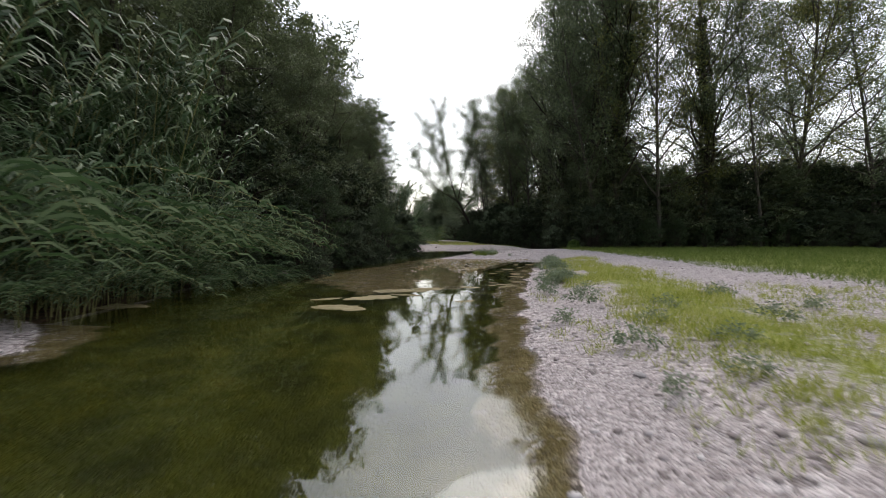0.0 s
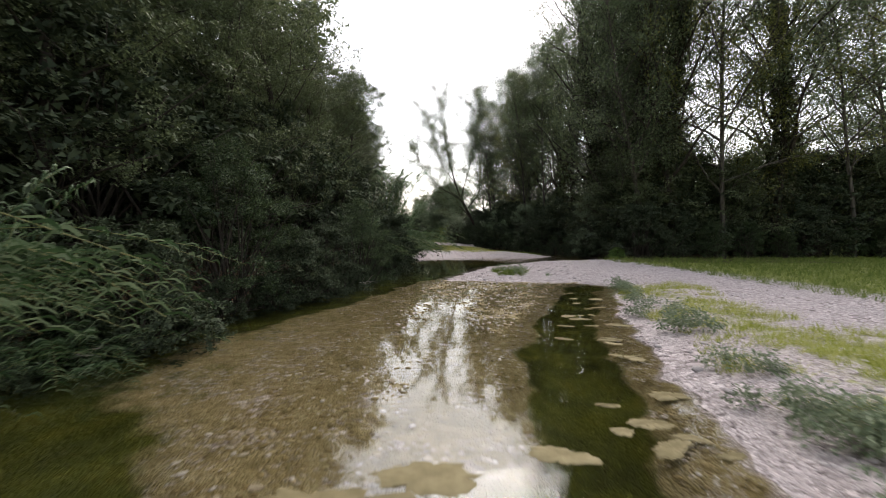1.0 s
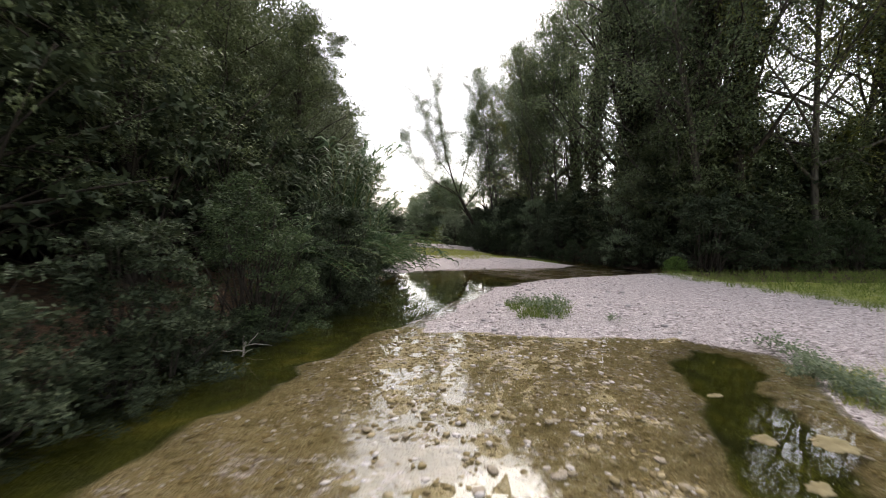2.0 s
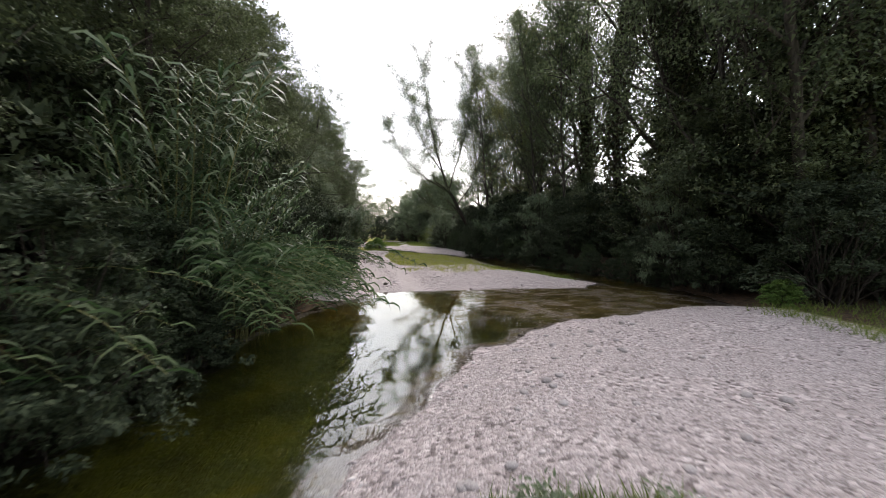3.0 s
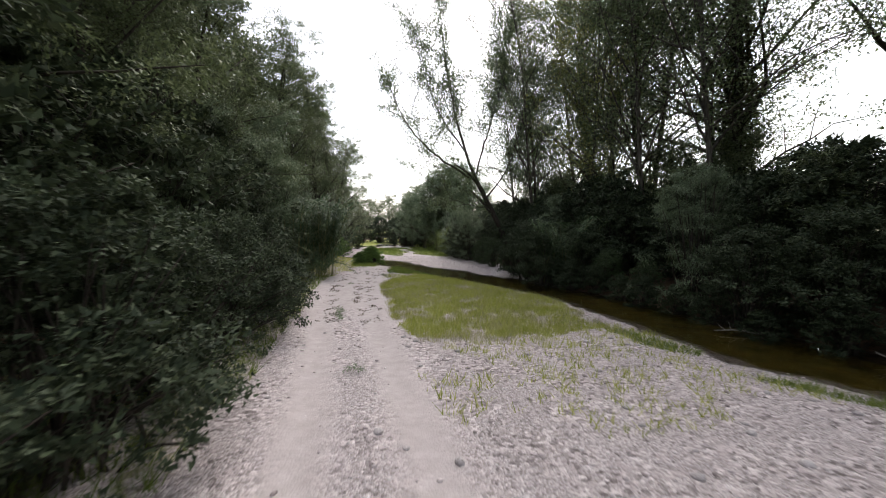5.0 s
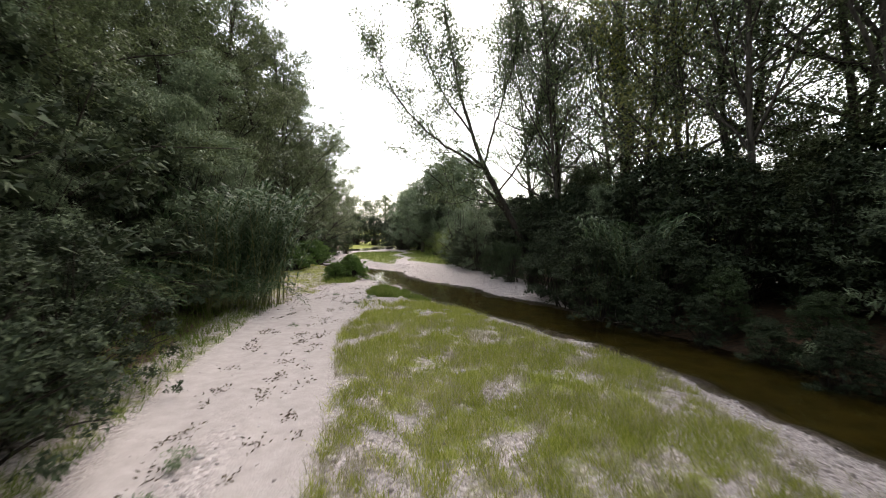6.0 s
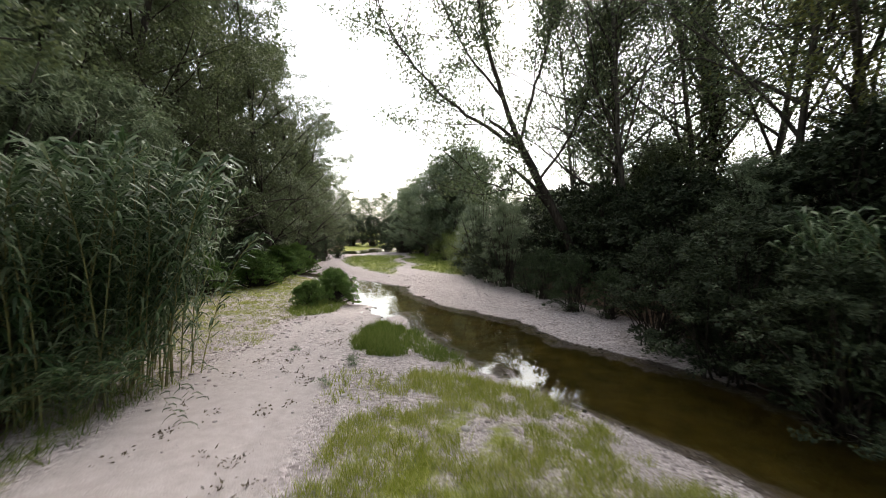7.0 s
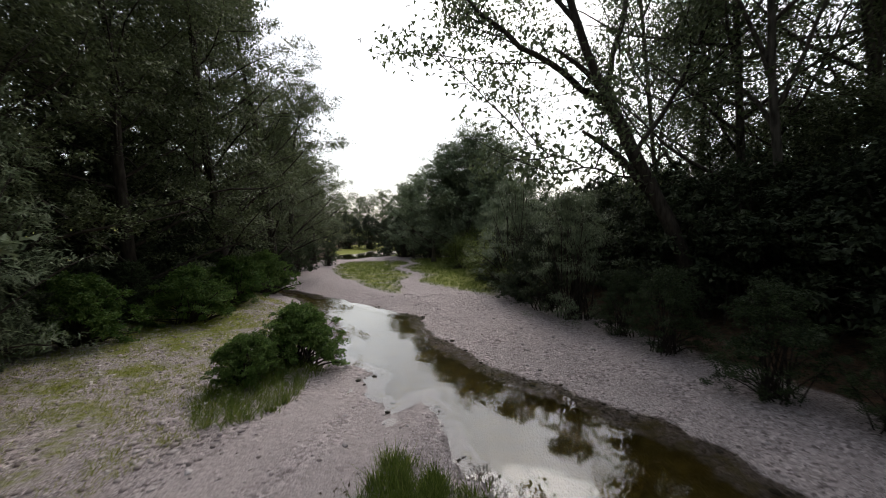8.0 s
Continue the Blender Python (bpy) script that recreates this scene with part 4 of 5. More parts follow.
# ---------------------------------------------------------------- shrubs
HEDGE = "brambles and bushes along the stream"
shrubs = [
    shrub_kind("bank_shrub", "dense dark-green shrub leafy to the water", HEDGE, 41, 4.0, 1.7, 20000, 0.08, LEAF_SHRUB, slim=0.55, clumps=90, bough=0.42),
    shrub_kind("bank_shrub", "tangled dark bramble thicket", HEDGE, 42, 3.2, 2.0, 17000, 0.09, LEAF_BRAMBLE, slim=0.7, far=True, clumps=90, bough=0.42),
    shrub_kind("bank_shrub", "feathery grey-green willow scrub", HEDGE, 43, 4.4, 1.8, 15000, 0.13, LEAF_WILLOW, slim=0.2, droop=0.6, clumps=80, bough=0.45, far=True),
    shrub_kind("bank_shrub", "tall ragged bramble and elder thicket", HEDGE, 48, 3.9, 1.8, 17000, 0.1, LEAF_BRAMBLE, slim=0.6, far=True, clumps=80, bough=0.42),
    shrub_kind("bank_shrub", "overhanging elder with small dark leaves", HEDGE, 49, 4.6, 2.0, 20000, 0.075, LEAF_SHRUB, slim=0.5, clumps=100, bough=0.45, under=0.1),
]
# coarse filler, added to block sky light low down behind the trees
deep = shrub_kind("bank_shrub", "dark filler thicket in the shade of the wood", HEDGE, 47, 4.2, 2.4, 9500, 0.14, LEAF_BRAMBLE, slim=0.7, clumps=110, far=True, bough=0.5)
lime = shrub_kind("bank_shrub", "bright yellow-green bush beyond the gravel bar", HEDGE, 44, 3.4, 1.9, 6000, 0.15, LEAF_LIME, far=True)
tuft = shrub_kind("low_bush", "low rounded green bush on the gravel bank", HEDGE, 45, 1.3, 1.1, 16000, 0.085, LEAF_BUSH, clumps=110, bough=0.24)
weed = shrub_kind("weed_clump", "small grey-green weed clump among the stones", "weeds on the gravel", 46, 0.15, 0.36, 200, 0.075, LEAF_WEED, clumps=18, clump=0.08, woody=False)

for y in np.arange(-4, 96, 2.1):
    e = along(LEFT_EDGE, y)
    if 3.5 < y < 13.5 or 29.6 < y < 38 or 54.6 < y < 66:
        continue
    # mostly the darker bramble, in place of shade from the canopy overhead
    k = rng.choice([3, 4, 1, 1] if y < 36 else [1, 3, 1, 3])
    shrubs[k].put(place(e + (0.6 if y < 28 else 0.25 if y < 36 else 0.35 if y < 54 else 0) + rng.uniform(-0.4, 0.3), y + rng.uniform(-0.6, 0.6), rng.uniform(0, 360), rng.uniform(0.75, 1.05)))
# low growth trailing into the water under the left bank
# bramble only: its dark leaves supply the shade beneath the overhang
for y in np.arange(12.5, 30, 1.3):
    shrubs[(3, 1)[int(y * 10) % 2]].put(place(along(LEFT_EDGE, y) + 0.9 + rng.uniform(-0.15, 0.2), y, rng.uniform(0, 360), rng.uniform(0.38, 0.5)))
for x, y, k in [(-3.3, 28.4, 0.5), (-3.2, 29.6, 0.45), (-2.9, 30.8, 0.32), (-2.75, 31.9, 0.3), (-2.7, 32.9, 0.28), (-2.7, 33.9, 0.3)]:
    shrubs[0].put(place(x, y, 80 * x, k))
for x, y, k in [(-10.0, 57.0, 0.95), (-10.4, 60.5, 1.1), (-9.0, 53.5, 0.8), (-10.8, 64.0, 1.0), (7.4, 64.5, 0.7), (-12.2, 68.6, 1.0), (-8.6, 50.5, 0.75)]:
    shrubs[2].put(place(x, y, 80 * x, k * 1.25))
# added filler rows that close the depth of the left wood to the sky
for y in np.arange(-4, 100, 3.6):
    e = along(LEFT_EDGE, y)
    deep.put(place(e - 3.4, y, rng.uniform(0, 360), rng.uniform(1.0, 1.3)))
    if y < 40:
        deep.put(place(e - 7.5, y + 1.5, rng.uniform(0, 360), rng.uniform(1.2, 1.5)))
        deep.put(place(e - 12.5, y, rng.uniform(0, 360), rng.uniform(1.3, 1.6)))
for y in np.arange(37.5, 104, 2.1):
    e = along(RIGHT_EDGE, y)
    shrubs[rng.choice([1, 3, 0, 2, 3])].put(place(e + (1.0 if y < 60 else 0.0) + rng.uniform(-0.3, 0.4), y + rng.uniform(-0.6, 0.6), rng.uniform(0, 360), rng.uniform(0.85, 1.15) * (0.92 if 41 < y < 58 else 1)))
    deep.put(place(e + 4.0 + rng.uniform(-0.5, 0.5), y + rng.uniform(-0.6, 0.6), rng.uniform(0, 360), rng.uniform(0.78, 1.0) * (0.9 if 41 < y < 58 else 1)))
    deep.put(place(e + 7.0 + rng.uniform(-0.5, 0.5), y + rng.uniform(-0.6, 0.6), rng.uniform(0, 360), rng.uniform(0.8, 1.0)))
for y in np.arange(40, 63, 1.5):
    shrubs[(1, 3)[int(y * 2) % 2]].put(place(along(RIGHT_EDGE, y) + 0.15 + rng.uniform(-0.15, 0.2), y, rng.uniform(0, 360), rng.uniform(0.36, 0.5)))
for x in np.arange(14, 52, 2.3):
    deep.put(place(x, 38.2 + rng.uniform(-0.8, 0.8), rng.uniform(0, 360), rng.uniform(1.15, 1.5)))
for x in np.arange(12.5, 56, 2.4):
    shrubs[rng.choice([1, 0])].put(place(x, 34.5 + rng.uniform(-0.7, 0.7), rng.uniform(0, 360), rng.uniform(0.95, 1.3)))
for x, y, s in [(-7, 116, 1.2), (-4, 117, 1.2), (-1, 118, 1.2), (-9, 131, 1.2), (-5, 134, 1.3), (-13, 146, 1.2), (-17, 148, 1.3), (-9, 144, 1.2), (-22, 150, 1.4), (-27, 148, 1.4), (-24, 118, 1.2), (-19.5, 106, 1.2), (-20, 111, 1.2),
                (-3, 113, 1.2), (0.5, 110, 1.2), (3, 108, 1.2), (-22, 100, 1.4), (-26, 126, 1.4), (-30, 136, 1.4), (-1, 126, 1.3), (-4, 146, 1.4)]:
    deep.put(place(x, y, rng.uniform(0, 360), s))
for x, y, s in [(-13.2, 75.5, 1.1), (-12.9, 80, 1.1), (-13.2, 89, 1.2), (-13.4, 92.5, 1.2), (-13.6, 96.5, 1.3), (-13.2, 101, 1.2)]:
    shrubs[0].put(place(x, y, 50 * y, s))
for x, y, s in [(0.8, 99, 1.1), (-0.6, 97, 0.8), (1.3, 91.5, 0.9), (1.0, 84.6, 0.75), (0.9, 88.0, 0.85), (1.7, 80.8, 0.6)]:
    lime.put(place(x, y, rng.uniform(0, 360), s))
tuft.put(place(-5.9, 71.0, 40, 1.0), "low rounded green bush on the gravel bank")
for x, y, s in [(-11.3, 75.6, 1.3), (-11.6, 79.5, 1.4), (-12.0, 83.5, 1.5), (-12.6, 72.6, 1.3)]:
    tuft.put(place(x, y, 70 * y, s), "fresh green bush at the foot of the wood")
tuft.put(place(-6.5, 69.6, 150, 0.66), "low spreading green bush among the stones")
tuft.put(place(10.9, 33.6, 100, 0.5), "low green bush at the edge of the field")
for k in range(34):
    y = rng.uniform(10.5, 22.5)
    weed.put(place(2.9 + (y - 10.5) * 0.26 + rng.normal(0, 0.35), y, rng.uniform(0, 360), rng.uniform(0.6, 1.2)))
for x, y, s in [(2.6, 24.9, 1.0), (2.9, 24.4, 0.8), (2.2, 25.3, 0.9), (3.1, 25.2, 0.9), (4.0, 24.0, 0.5), (-3.4, 50.5, 0.6), (-1.8, 45.2, 0.5), (-3.2, 49.6, 0.6), (3.6, 6.4, 0.7), (3.2, 4.4, 0.7), (4.4, 5.4, 0.8), (2.6, 3.4, 0.6), (2.2, 4.6, 0.8), (1.9, 6.2, 0.7), (2.5, 7.4, 0.9), (2.3, 9.2, 0.8), (2.8, 5.4, 0.6), (1.9, 3.2, 0.5), (3.0, 8.4, 0.8), (2.6, 10.2, 0.9), (5.2, 7.6, 0.8), (5.8, 6.2, 0.7),
                (-3.2, 62.4, 0.7), (-3.6, 61.2, 0.5), (-4.6, 57.5, 0.4), (-4.9, 63.5, 0.4)]:
    weed.put(place(x, y, rng.uniform(0, 360), s))

# ---------------------------------------------------------------- giant reeds
reeds = [reed_clump("tall green giant reeds with arching strap leaves", 51, 34, 0.9, bent=(0, 4)),
         reed_clump("giant reeds bent low over the water", 52, 44, 1.0, bent=(3, 8), spread_turn=55),
         reed_clump("low young reeds trailing at the water's edge", 53, 36, 0.9, bent=(4, 8), spread_turn=70, sizes=(0.35, 0.6))]
for x, y, k, s, turn in [(-7.3, 5.6, 1, 1.0, -20), (-7.4, 7.4, 1, 0.95, -10), (-7.2, 9.4, 1, 0.95, 0), (-7.0, 11.3, 1, 0.85, 10), (-8.6, 8.2, 0, 1.35, 60), (-8.4, 10.8, 0, 1.3, 10), (-7.0, 13.2, 1, 0.75, 0), (-8.8, 5.5, 0, 1.3, 0),
                         (-3.2, 30.4, 1, 0.85, -10), (-3.2, 31.4, 1, 0.9, -25), (-3.5, 32.4, 1, 0.78, -20), (-3.5, 33.6, 1, 0.7, -30), (-3.3, 34.8, 1, 0.64, -25), (-3.6, 35.9, 1, 0.6, -15), (-3.8, 37.0, 1, 0.5, 0), (-4.2, 31.5, 0, 1.1, 0), (-4.3, 26.4, 1, 0.75, 0),
                         (-7.4, 61.8, 0, 0.95, 0), (-8.9, 61.6, 0, 0.95, 70), (-7.3, 60.5, 0, 0.95, 120), (-8.5, 60.6, 0, 1.05, 200), (-8.2, 59.5, 0, 0.9, 160), (-7.3, 60.0, 2, 1.0, -60), (6.2, 60.0, 0, 0.8, 20), (-10.2, 60.2, 1, 0.7, -30), (-9.4, 57.2, 1, 0.65, -20), (-9.2, 55.4, 1, 0.7, -10), (-9.0, 53.6, 1, 0.6, 0),
                         (7.0, 61.2, 0, 0.7, 0), (9.6, 67, 0, 0.75, 40),
                         (-6.6, 6.4, 2, 1.0, -30), (-6.8, 8.0, 2, 1.0, -10), (-6.6, 9.8, 2, 1.0, 0), (-6.3, 11.6, 2, 0.9, 0), (-5.9, 13.2, 2, 0.9, 0), (-3.1, 31.4, 2, 1.0, -20), (-3.3, 33.0, 2, 0.8, -30)]:
    reeds[k].put(place(x, y, turn, s))


# ---------------------------------------------------------------- grass
def grass(name, label, outline, tufts, blades, tall, mat, seed, keep=0.0, bare_below=-99.0, wide=0.008, bare=-0.3):
    """Thin grass in tufts within an outline; one joined mesh of many blades."""
    r = np.random.RandomState(seed)
    p = np.array(outline)
    lo, hi = p.min(0), p.max(0)
    x, y = r.uniform(lo[0], hi[0], tufts), r.uniform(lo[1], hi[1], tufts)
    z, masks, river = land(x, y)
    d = signed(outline, x, y)
    patch = waves(x, y, 1.2, seed + 5)
    ok = (d > -0.4) & (river < -0.12) & (masks["sand"] < 0.5) & (patch + np.clip(d, -0.5, 1.2) * 0.6 > keep)
    ok &= (0.7 * waves(x, y, 2.6, seed + 9) + 0.8 * waves(x, y, 8, seed + 11) > bare) | (y > bare_below)
    x, y, z = x[ok], y[ok], z[ok]
    k = len(x)
    idx = np.repeat(np.arange(k), blades)
    n = len(idx)
    base = np.stack([x[idx], y[idx], z[idx] - 0.01], 1) + np.concatenate([r.normal(0, 0.05, (n, 2)), np.zeros((n, 1))], 1)
    size = r.uniform(0.5, 1.2, k)[idx] * r.uniform(0.5, 1.2, n) * tall
    a = r.uniform(0, 6.283, n)
    side = np.stack([np.cos(a), np.sin(a), np.zeros(n)], 1) * wide
    lean = np.concatenate([r.normal(0, 0.5, (n, 2)), np.ones((n, 1))], 1)
    v = np.stack([base - side, base + side, base + lean * size[:, None]], 1).reshape(-1, 3)
    tagged(new(name, mesh_from(name, v, np.arange(n * 3).reshape(n, 3), mat)), label, "grass", kind="stuff")


grass("meadow_grass", "thin yellow-green grass on the gravel island", MEADOW, 34000, 6, 0.2, GRASS, 61, -0.5, 61.5, wide=0.005, bare=-0.2)
grass("meadow_grass", "pale dry grass stems among the green", [(-3.4, 58), (-3.0, 52), (-0.6, 47.6), (1.6, 47.2), (4.4, 49), (4.3, 54), (1.5, 57.5)], 9000, 5, 0.22, GRASS_DRY, 76, -0.6, 60, wide=0.005, bare=-0.1)
grass("field_grass", "grassy field beside the river", [(9.6, 6), (10.6, 25), (9.8, 33), (34, 34), (34, 6)], 15000, 5, 0.28, GRASS_FRESH, 62, -2)
grass("bank_grass", "sparse yellowing grass on the gravel bank", BANK_GRASS, 15000, 6, 0.2, GRASS, 63, -0.25, 30.0, wide=0.005, bare=-0.05)
grass("left_meadow_grass", "thin grass and stones on the bank", LEFT_MEADOW, 18000, 6, 0.12, GRASS, 64, -0.35, 90, wide=0.006, bare=-0.35)
grass("far_meadow_grass", "green grass on the far gravel bar", FAR_MEADOW, 4200, 7, 0.25, GRASS_FRESH, 65, -0.7)
grass("far_meadow_grass", "green grass patch between the far channels", FAR_MEADOW_LEFT, 3600, 7, 0.25, GRASS_FRESH, 66, -0.7)
grass("verge_grass", "fresh green verge beside the sandy track", [(-2.6, 37.5), (-3.7, 44), (-4.8, 50), (-6.2, 61), (-9.2, 61), (-7.4, 50), (-5.6, 42), (-3.8, 37.5)], 4200, 7, 0.3, GRASS_FRESH, 67, -0.8)
grass("spit_grass", "lush green grass on the spit", SPIT, 3000, 10, 0.25, GRASS_FRESH, 68, 0.0, 99, bare=-0.5)
grass("spit_grass", "green grass strip along the water's edge", [(-2.4, 66.4), (-2.0, 66.3), (-0.8, 63.7), (-1.2, 63.1), (-2.1, 64.9)], 620, 9, 0.22, GRASS_FRESH, 74, -0.6)
grass("sparse_grass", "scattered grass blades among the pebbles", [(-0.6, 42.5), (5.5, 44.5), (5.2, 50), (0, 50)], 900, 6, 0.2, GRASS, 70, 0.1)
grass("sparse_grass", "scattered grass tufts on the stony end of the island", [(-4.2, 61.3), (-3.2, 63.2), (-1.2, 63.2), (0.2, 61.6), (-2.0, 61.4), (-3.4, 60.4)], 420, 7, 0.18, GRASS, 71, 0.25)
grass("bank_edge_grass", "rank green grass skirting the low bush", [(-7.0, 72.4), (-5.3, 71.6), (-5.6, 69.0), (-6.1, 67.6), (-6.7, 69)], 650, 9, 0.28, GRASS_FRESH, 73, -0.4)
grass("sparse_grass", "thin grass and weeds among the stones of the bank", [(1.5, 2), (1.9, 6), (2.6, 10.5), (4.0, 10.5), (9.5, 9), (9, 2)], 1500, 7, 0.16, GRASS, 75, 0.35, wide=0.006)
grass("waterside_grass", "fresh green fringe along the water", [(4.5, 50), (5.4, 46.6), (7.3, 43.9), (8.3, 42), (7.5, 41.5), (6.7, 43.4), (5.0, 46.0), (4.0, 49.6)], 2600, 8, 0.2, GRASS_FRESH, 77, -0.4, wide=0.006)
grass("bar_grass", "small tuft of grass on the gravel bar", [(1.9, 24.4), (2.3, 25.6), (3.3, 25.4), (3.2, 24.2)], 160, 9, 0.2, GRASS_FRESH, 69, -2)


# ---------------------------------------------------------------- stones
def pebble_meshes(name, count, mat, seed):
    """Rounded, uneven stones of unit size."""
    r = np.random.RandomState(seed)
    out = []
    for _ in range(count):
        bm = bmesh.new()
        bmesh.ops.create_icosphere(bm, subdivisions=1, radius=0.5)
        for v in bm.verts:
            v.co *= 1 + r.uniform(-0.16, 0.16)
            v.co.z *= 0.62
        me = bpy.data.meshes.new(name)
        bm.to_mesh(me)
        bm.free()
        me.materials.append(mat)
        me.polygons.foreach_set("use_smooth", [True] * len(me.polygons))
        out.append(me)
    return out


def scatter_gravel():
    """Loose pebbles over the bars, as one joined mesh, and the largest as single stones."""
    r = np.random.RandomState(91)
    pale = pebble_meshes("stone", 5, STONE, 92)
    wet = pebble_meshes("wet_stone", 4, STONE_DARK, 93)
    n = 34000
    x, y = r.uniform(-6.5, 10.5, n), r.uniform(1.5, 82, n)
    x[:6500], y[:6500] = r.uniform(-13, -5.5, 6500), r.uniform(61, 78, 6500)
    z, masks, river = land(x, y)
    bare = (river < 0.05) & (masks["litter"] < 0.4) & (r.uniform(0, 1, n) > masks["sand"] * 0.93) & (r.uniform(0, 1, n) > masks["turf"] * 0.9)
    near = r.uniform(0, 1, n) < np.where(np.abs(x - 0.5) < 6, 1.0, 0.5)
    pick = np.flatnonzero(bare & near)
    pale[0].vertices.foreach_get("co", flat := np.zeros(36))
    base = flat.reshape(12, 3)
    tri = np.array([tuple(p.vertices) for p in pale[0].polygons])
    size = (0.028 + 0.05 * r.uniform(0, 1, len(pick)) ** 2.5) * np.where((x[pick] < -5.5) & (y[pick] > 60), 1.5, 1.0)
    a = r.uniform(0, 6.283, len(pick))
    stretch = r.uniform(0.7, 1.45, len(pick))
    bx = base[None] * size[:, None, None] * np.stack([stretch, 1 / stretch, r.uniform(0.6, 1.1, len(pick))], 1)[:, None]
    rot = np.stack([bx[..., 0] * np.cos(a)[:, None] - bx[..., 1] * np.sin(a)[:, None], bx[..., 0] * np.sin(a)[:, None] + bx[..., 1] * np.cos(a)[:, None], bx[..., 2]], -1)
    v = rot + np.stack([x[pick], y[pick], z[pick] + size * 0.12], 1)[:, None]
    f = (tri[None] + (np.arange(len(pick)) * 12)[:, None, None]).reshape(-1, 3)
    tagged(new("gravel", mesh_from("gravel", v.reshape(-1, 3), f, PEBBLE, True)), "loose pinkish-grey pebbles on the bars", "gravel", kind="stuff")
    # stones coated with algae in the shoal and the riffle
    m = 26000
    sx, sy = r.uniform(-5, 6.5, m), r.uniform(10, 25, m)
    sx[:4500], sy[:4500] = r.uniform(0, 10.8, 4500), r.uniform(32, 40, 4500)
    sz, smasks, sriver = land(sx, sy)
    q = np.flatnonzero((smasks["algae"] > 0.3) & (sriver > 0.1) & (sz > -0.16))
    size = 0.03 + 0.06 * r.uniform(0, 1, len(q)) ** 3
    a = r.uniform(0, 6.283, len(q))
    bx = base[None] * size[:, None, None] * np.array([1.25, 0.9, 0.7])
    rot = np.stack([bx[..., 0] * np.cos(a)[:, None] - bx[..., 1] * np.sin(a)[:, None], bx[..., 0] * np.sin(a)[:, None] + bx[..., 1] * np.cos(a)[:, None], bx[..., 2]], -1)
    v = rot + np.stack([sx[q], sy[q], sz[q] + size * 0.1], 1)[:, None]
    f = (tri[None] + (np.arange(len(q)) * 12)[:, None, None]).reshape(-1, 3)
    tagged(new("shoal_stones", mesh_from("shoal_stones", v.reshape(-1, 3), f, MAT_ALGAE_STONE, True)), "algae-coated stones in the shallows", "gravel", kind="stuff")
    cobbles = pebble_meshes("cobble", 4, COBBLE, 94)
    for i in [k for k in q if sx[k] > -2.5 and sy[k] < 25][:220]:
        ob = new("cobble", cobbles[i % 4])
        ob.parent = ground
        s = r.uniform(0.06, 0.12)
        ob.matrix_basis = pose(sx[i], sy[i], sz[i] + s * 0.12, 0, 0, r.uniform(0, 360)) @ Matrix.Diagonal((s * 1.25, s, s * r.uniform(0.5, 0.8), 1))
    done = 0
    for i in r.permutation(pick):
        if done >= 260:
            break
        if not (abs(x[i] - 0.5) < 5.5 and river[i] < -0.1):
            continue
        done += 1
        ob = new("stone", pale[done % 5])
        ob.parent = ground
        s = r.uniform(0.08, 0.15)
        ob.matrix_basis = pose(x[i], y[i], z[i] + s * 0.1, 0, 0, r.uniform(0, 360)) @ Matrix.Diagonal((s * 1.2, s, s * r.uniform(0.6, 1), 1))
    # dark wet stones along the water's edge of the last channel and the pool
    done = 0
    x, y = r.uniform(-6, 6, 6000), r.uniform(30, 82, 6000)
    z, masks, river = land(x, y)
    for i in np.flatnonzero((river > -0.12) & (river < 0.25) & (x < 4)):
        if done >= 70:
            break
        done += 1
        ob = tagged(new("wet_stone", wet[done % 4]), "dark wet stone at the water's edge", "stone", "stones at the water's edge")
        s = r.uniform(0.07, 0.16)
        ob.matrix_basis = pose(x[i], y[i], z[i] + s * 0.15, 0, 0, r.uniform(0, 360)) @ Matrix.Diagonal((s * 1.2, s, s * r.uniform(0.7, 1.1), 1))
    lump = tagged(new("dark_stone", wet[0]), "fist-sized dark stone lying on the sandy track", "stone")
    lump.matrix_basis = pose(-0.66, 39.0, height(-0.66, 39.0) + 0.05, 0, 0, 30) @ Matrix.Diagonal((0.2, 0.17, 0.2, 1))


scatter_gravel()


# ---------------------------------------------------------------- floating scum
def scum(x, y, rx, ry, turn, seed):
    """A thin floating raft of algae with a ragged outline."""
    r = np.random.RandomState(seed)
    k = 64
    a = np.linspace(0, 6.283, k, endpoint=False)
    rad = 1 + 0.2 * np.sin(a * 2 + r.uniform(0, 6)) + 0.1 * np.sin(a * 3 + r.uniform(0, 6)) + 0.09 * np.sin(a * 7 + r.uniform(0, 6)) + 0.07 * np.sin(a * 13 + r.uniform(0, 6)) + r.normal(0, 0.06, k)
    rad = np.maximum(rad, 0.25)
    bm = bmesh.new()
    rings = []
    for q, h in ((1.0, -0.004), (0.95, 0.003), (0.6, 0.005), (0.25, 0.004)):
        rings.append([bm.verts.new((math.cos(t) * rx * p * q, math.sin(t) * ry * p * q, h + (0.0025 * r.normal() if q < 0.9 else 0))) for t, p in zip(a, rad)])
    for i in range(3):
        for j in range(k):
            bm.faces.new((rings[i][j], rings[i][(j + 1) % k], rings[i + 1][(j + 1) % k], rings[i + 1][j]))
    bm.faces.new(rings[3])
    me = bpy.data.meshes.new("algae_raft")
    bm.to_mesh(me)
    bm.free()
    me.materials.append(MAT_ALGAE)
    me.polygons.foreach_set("use_smooth", [True] * len(me.polygons))
    ob = tagged(new("algae_raft", me), "floating raft of tan-green algae on still water", "algae", "algae rafts on the river")
    ob.matrix_basis = pose(x, y, 0.003, 0, 0, turn)


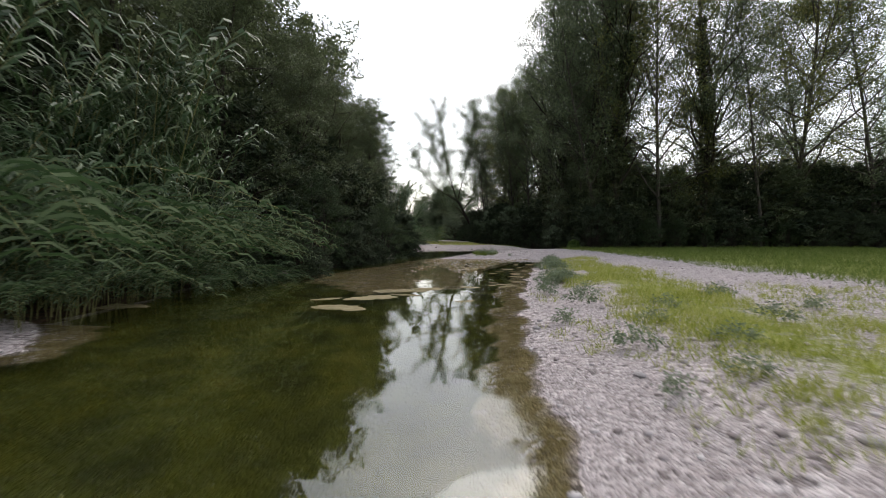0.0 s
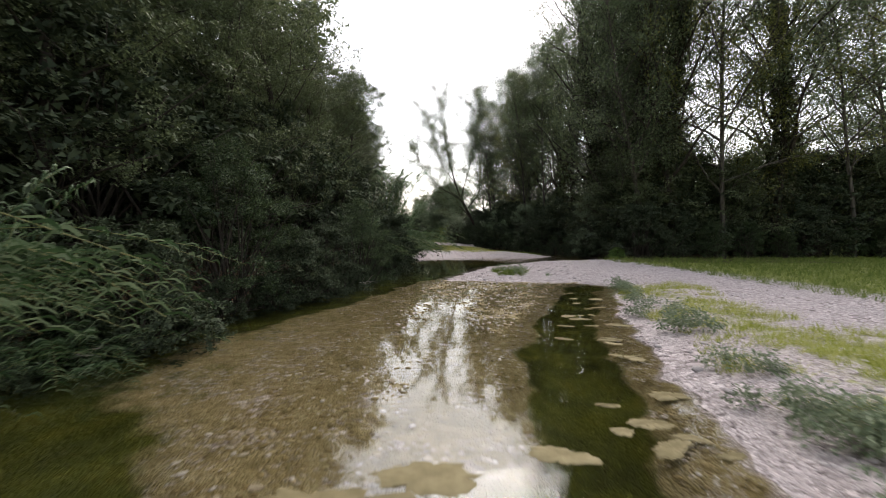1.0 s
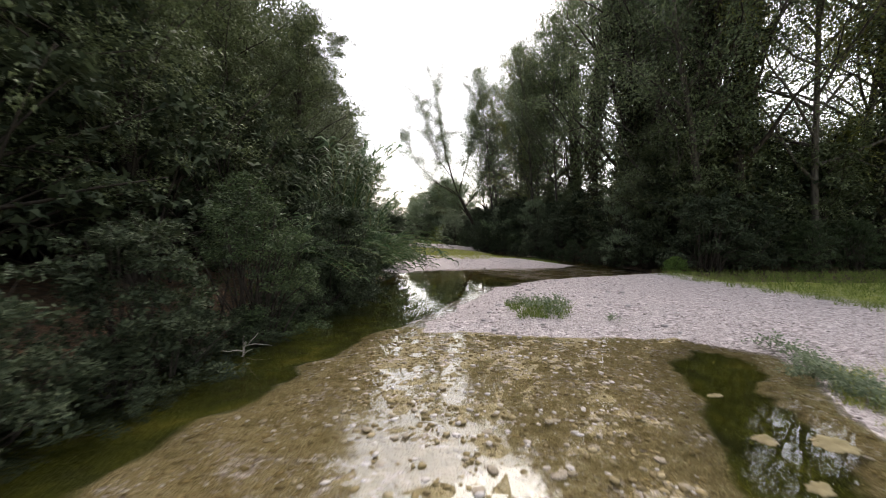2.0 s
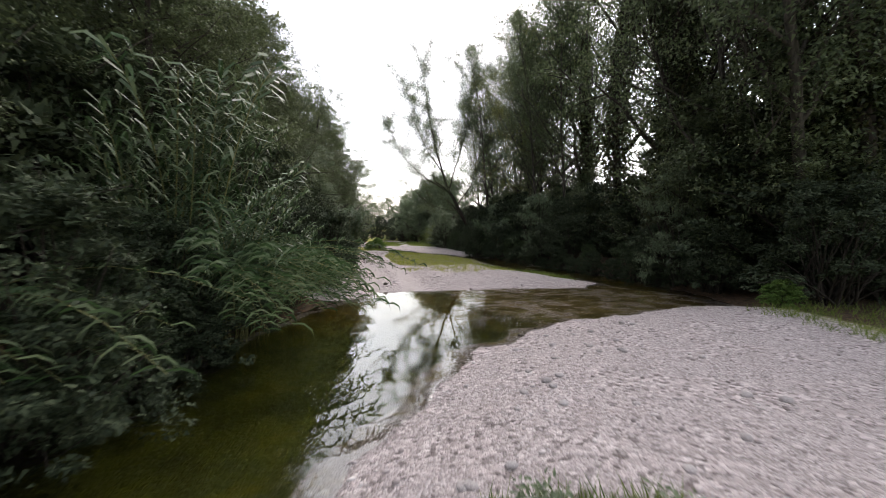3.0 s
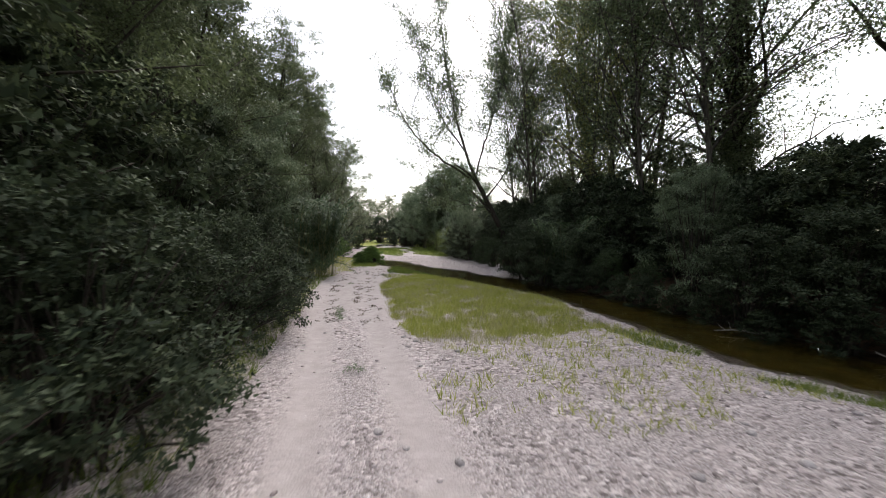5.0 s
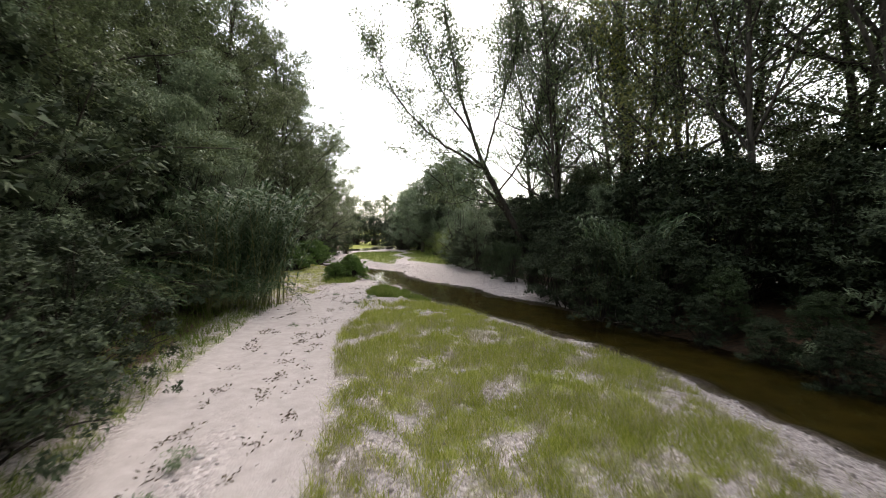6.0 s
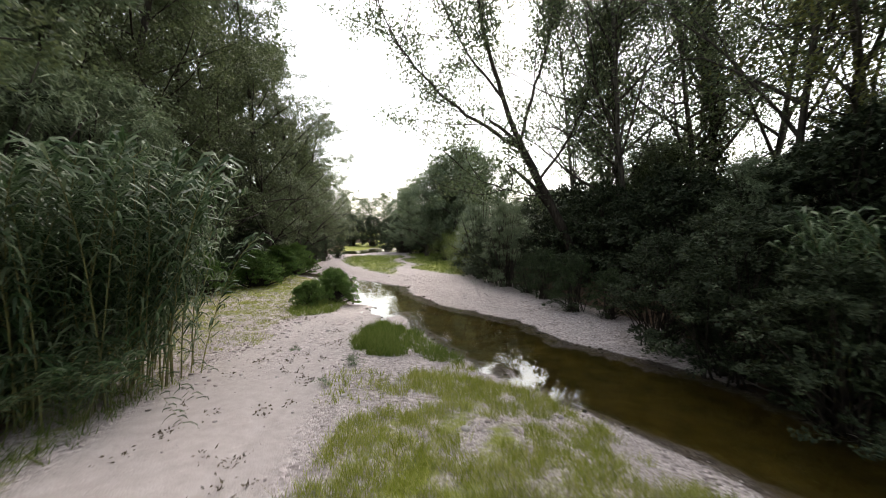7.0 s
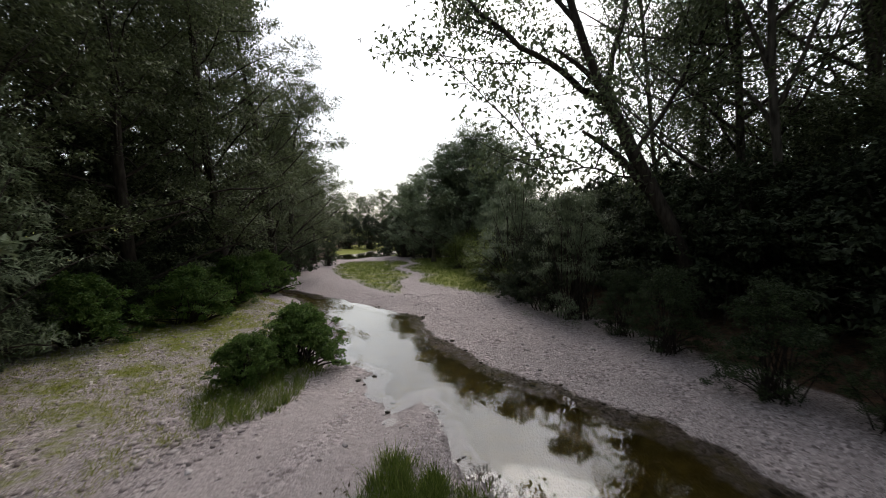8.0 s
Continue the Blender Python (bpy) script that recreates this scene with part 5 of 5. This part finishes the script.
rafts = [(-2.05, 7.95, 0.48, 0.3), (-1.6, 9.2, 0.5, 0.34), (-1.1, 10.3, 0.6, 0.3), (-6.6, 8.1, 0.7, 0.25), (0.5, 8.7, 0.18, 0.08), (-0.4, 10.7, 0.4, 0.2), (0.7, 11.0, 0.26, 0.14), (-0.9, 9.6, 0.35, 0.12), (-2.6, 9.0, 0.3, 0.1)]
raft_rng = np.random.RandomState(740)
for _ in range(34):
    y = raft_rng.uniform(10.8, 20.5)
    s = raft_rng.uniform(0.07, 0.22)
    rafts.append((1.75 + (y - 11) * 0.205 + raft_rng.normal(0, 0.4), y, s, s * raft_rng.uniform(0.35, 0.7)))
for k, (x, y, rx, ry) in enumerate(rafts):
    scum(x, y, rx, ry, (k * 37) % 50 - 25, 700 + k)


# ---------------------------------------------------------------- debris
def track_litter():
    """Dry plant scraps and clods that lie in rows along the sandy track."""
    r = np.random.RandomState(881)
    k = 90
    t = r.uniform(49, 67, k)
    p = np.array(TRACK)
    cx = np.interp(t, p[:, 1], p[:, 0])
    x = cx + r.choice([-0.55, 0.45, 0.9], k) + r.normal(0, 0.12, k)
    z = land(x, t)[0]
    idx = np.repeat(np.arange(k), 14)
    n = len(idx)
    c = np.stack([x[idx] + r.normal(0, 0.07, n), t[idx] + r.normal(0, 0.11, n), z[idx] + r.uniform(0.0, 0.05, n)], 1)
    v, f = leaf_set(c, np.stack([r.normal(0, 1, n), r.normal(0, 1, n), r.uniform(0, 0.4, n)], 1), 0.07, 0.025, r)
    tagged(new("dry_litter", mesh_from("dry_litter", v, f, LITTER)), "dark dry plant scraps on the sandy track", "litter", kind="stuff")


def fallen_branch(x, y, z, turn, length, seed):
    """A bleached branch with side twigs, lying on the bank."""
    r = np.random.RandomState(seed)
    wood = Wood()
    main = limb_path((0, 0, 0.03), (1, 0, 0.06), length, r, 8, 0.08)
    wood.add(main, 0.028 * np.linspace(1, 0.3, 9), 5)
    for k in range(5):
        s = main[2 + k]
        wood.add(limb_path(s, (0.6, r.choice([-1, 1]) * r.uniform(0.4, 1), r.uniform(0.0, 0.6)), length * r.uniform(0.2, 0.45), r, 5, 0.15), 0.013 * np.linspace(1, 0.3, 6), 4)
    ob = tagged(new("fallen_branch", wood.mesh("fallen_branch", DRIFTWOOD)), "bleached fallen branch lying on the bank", "branch", "fallen branches")
    ob.matrix_basis = pose(x, y, z, 0, 0, turn)


LITTER = plain_noise_material("dry_litter", (0.07, 0.055, 0.04), (0.24, 0.19, 0.135), 5.0, 0.9)
DRIFTWOOD = bark_material("driftwood", (0.16, 0.14, 0.12), (0.42, 0.38, 0.33), 9.0)
track_litter()
for k, (x, y, turn, length) in enumerate([(5.9, 59.0, 140, 1.6), (5.2, 61.0, 100, 1.3), (9.6, 45.5, 110, 1.5), (8.4, 49.0, 160, 1.2), (1.6, 79.5, 30, 1.8), (-5.9, 13.6, -40, 1.1), (-3.3, 22.6, -70, 1.2)]):
    fallen_branch(x, y, max(height(x, y), 0.0) + 0.02, turn, length, 900 + k)
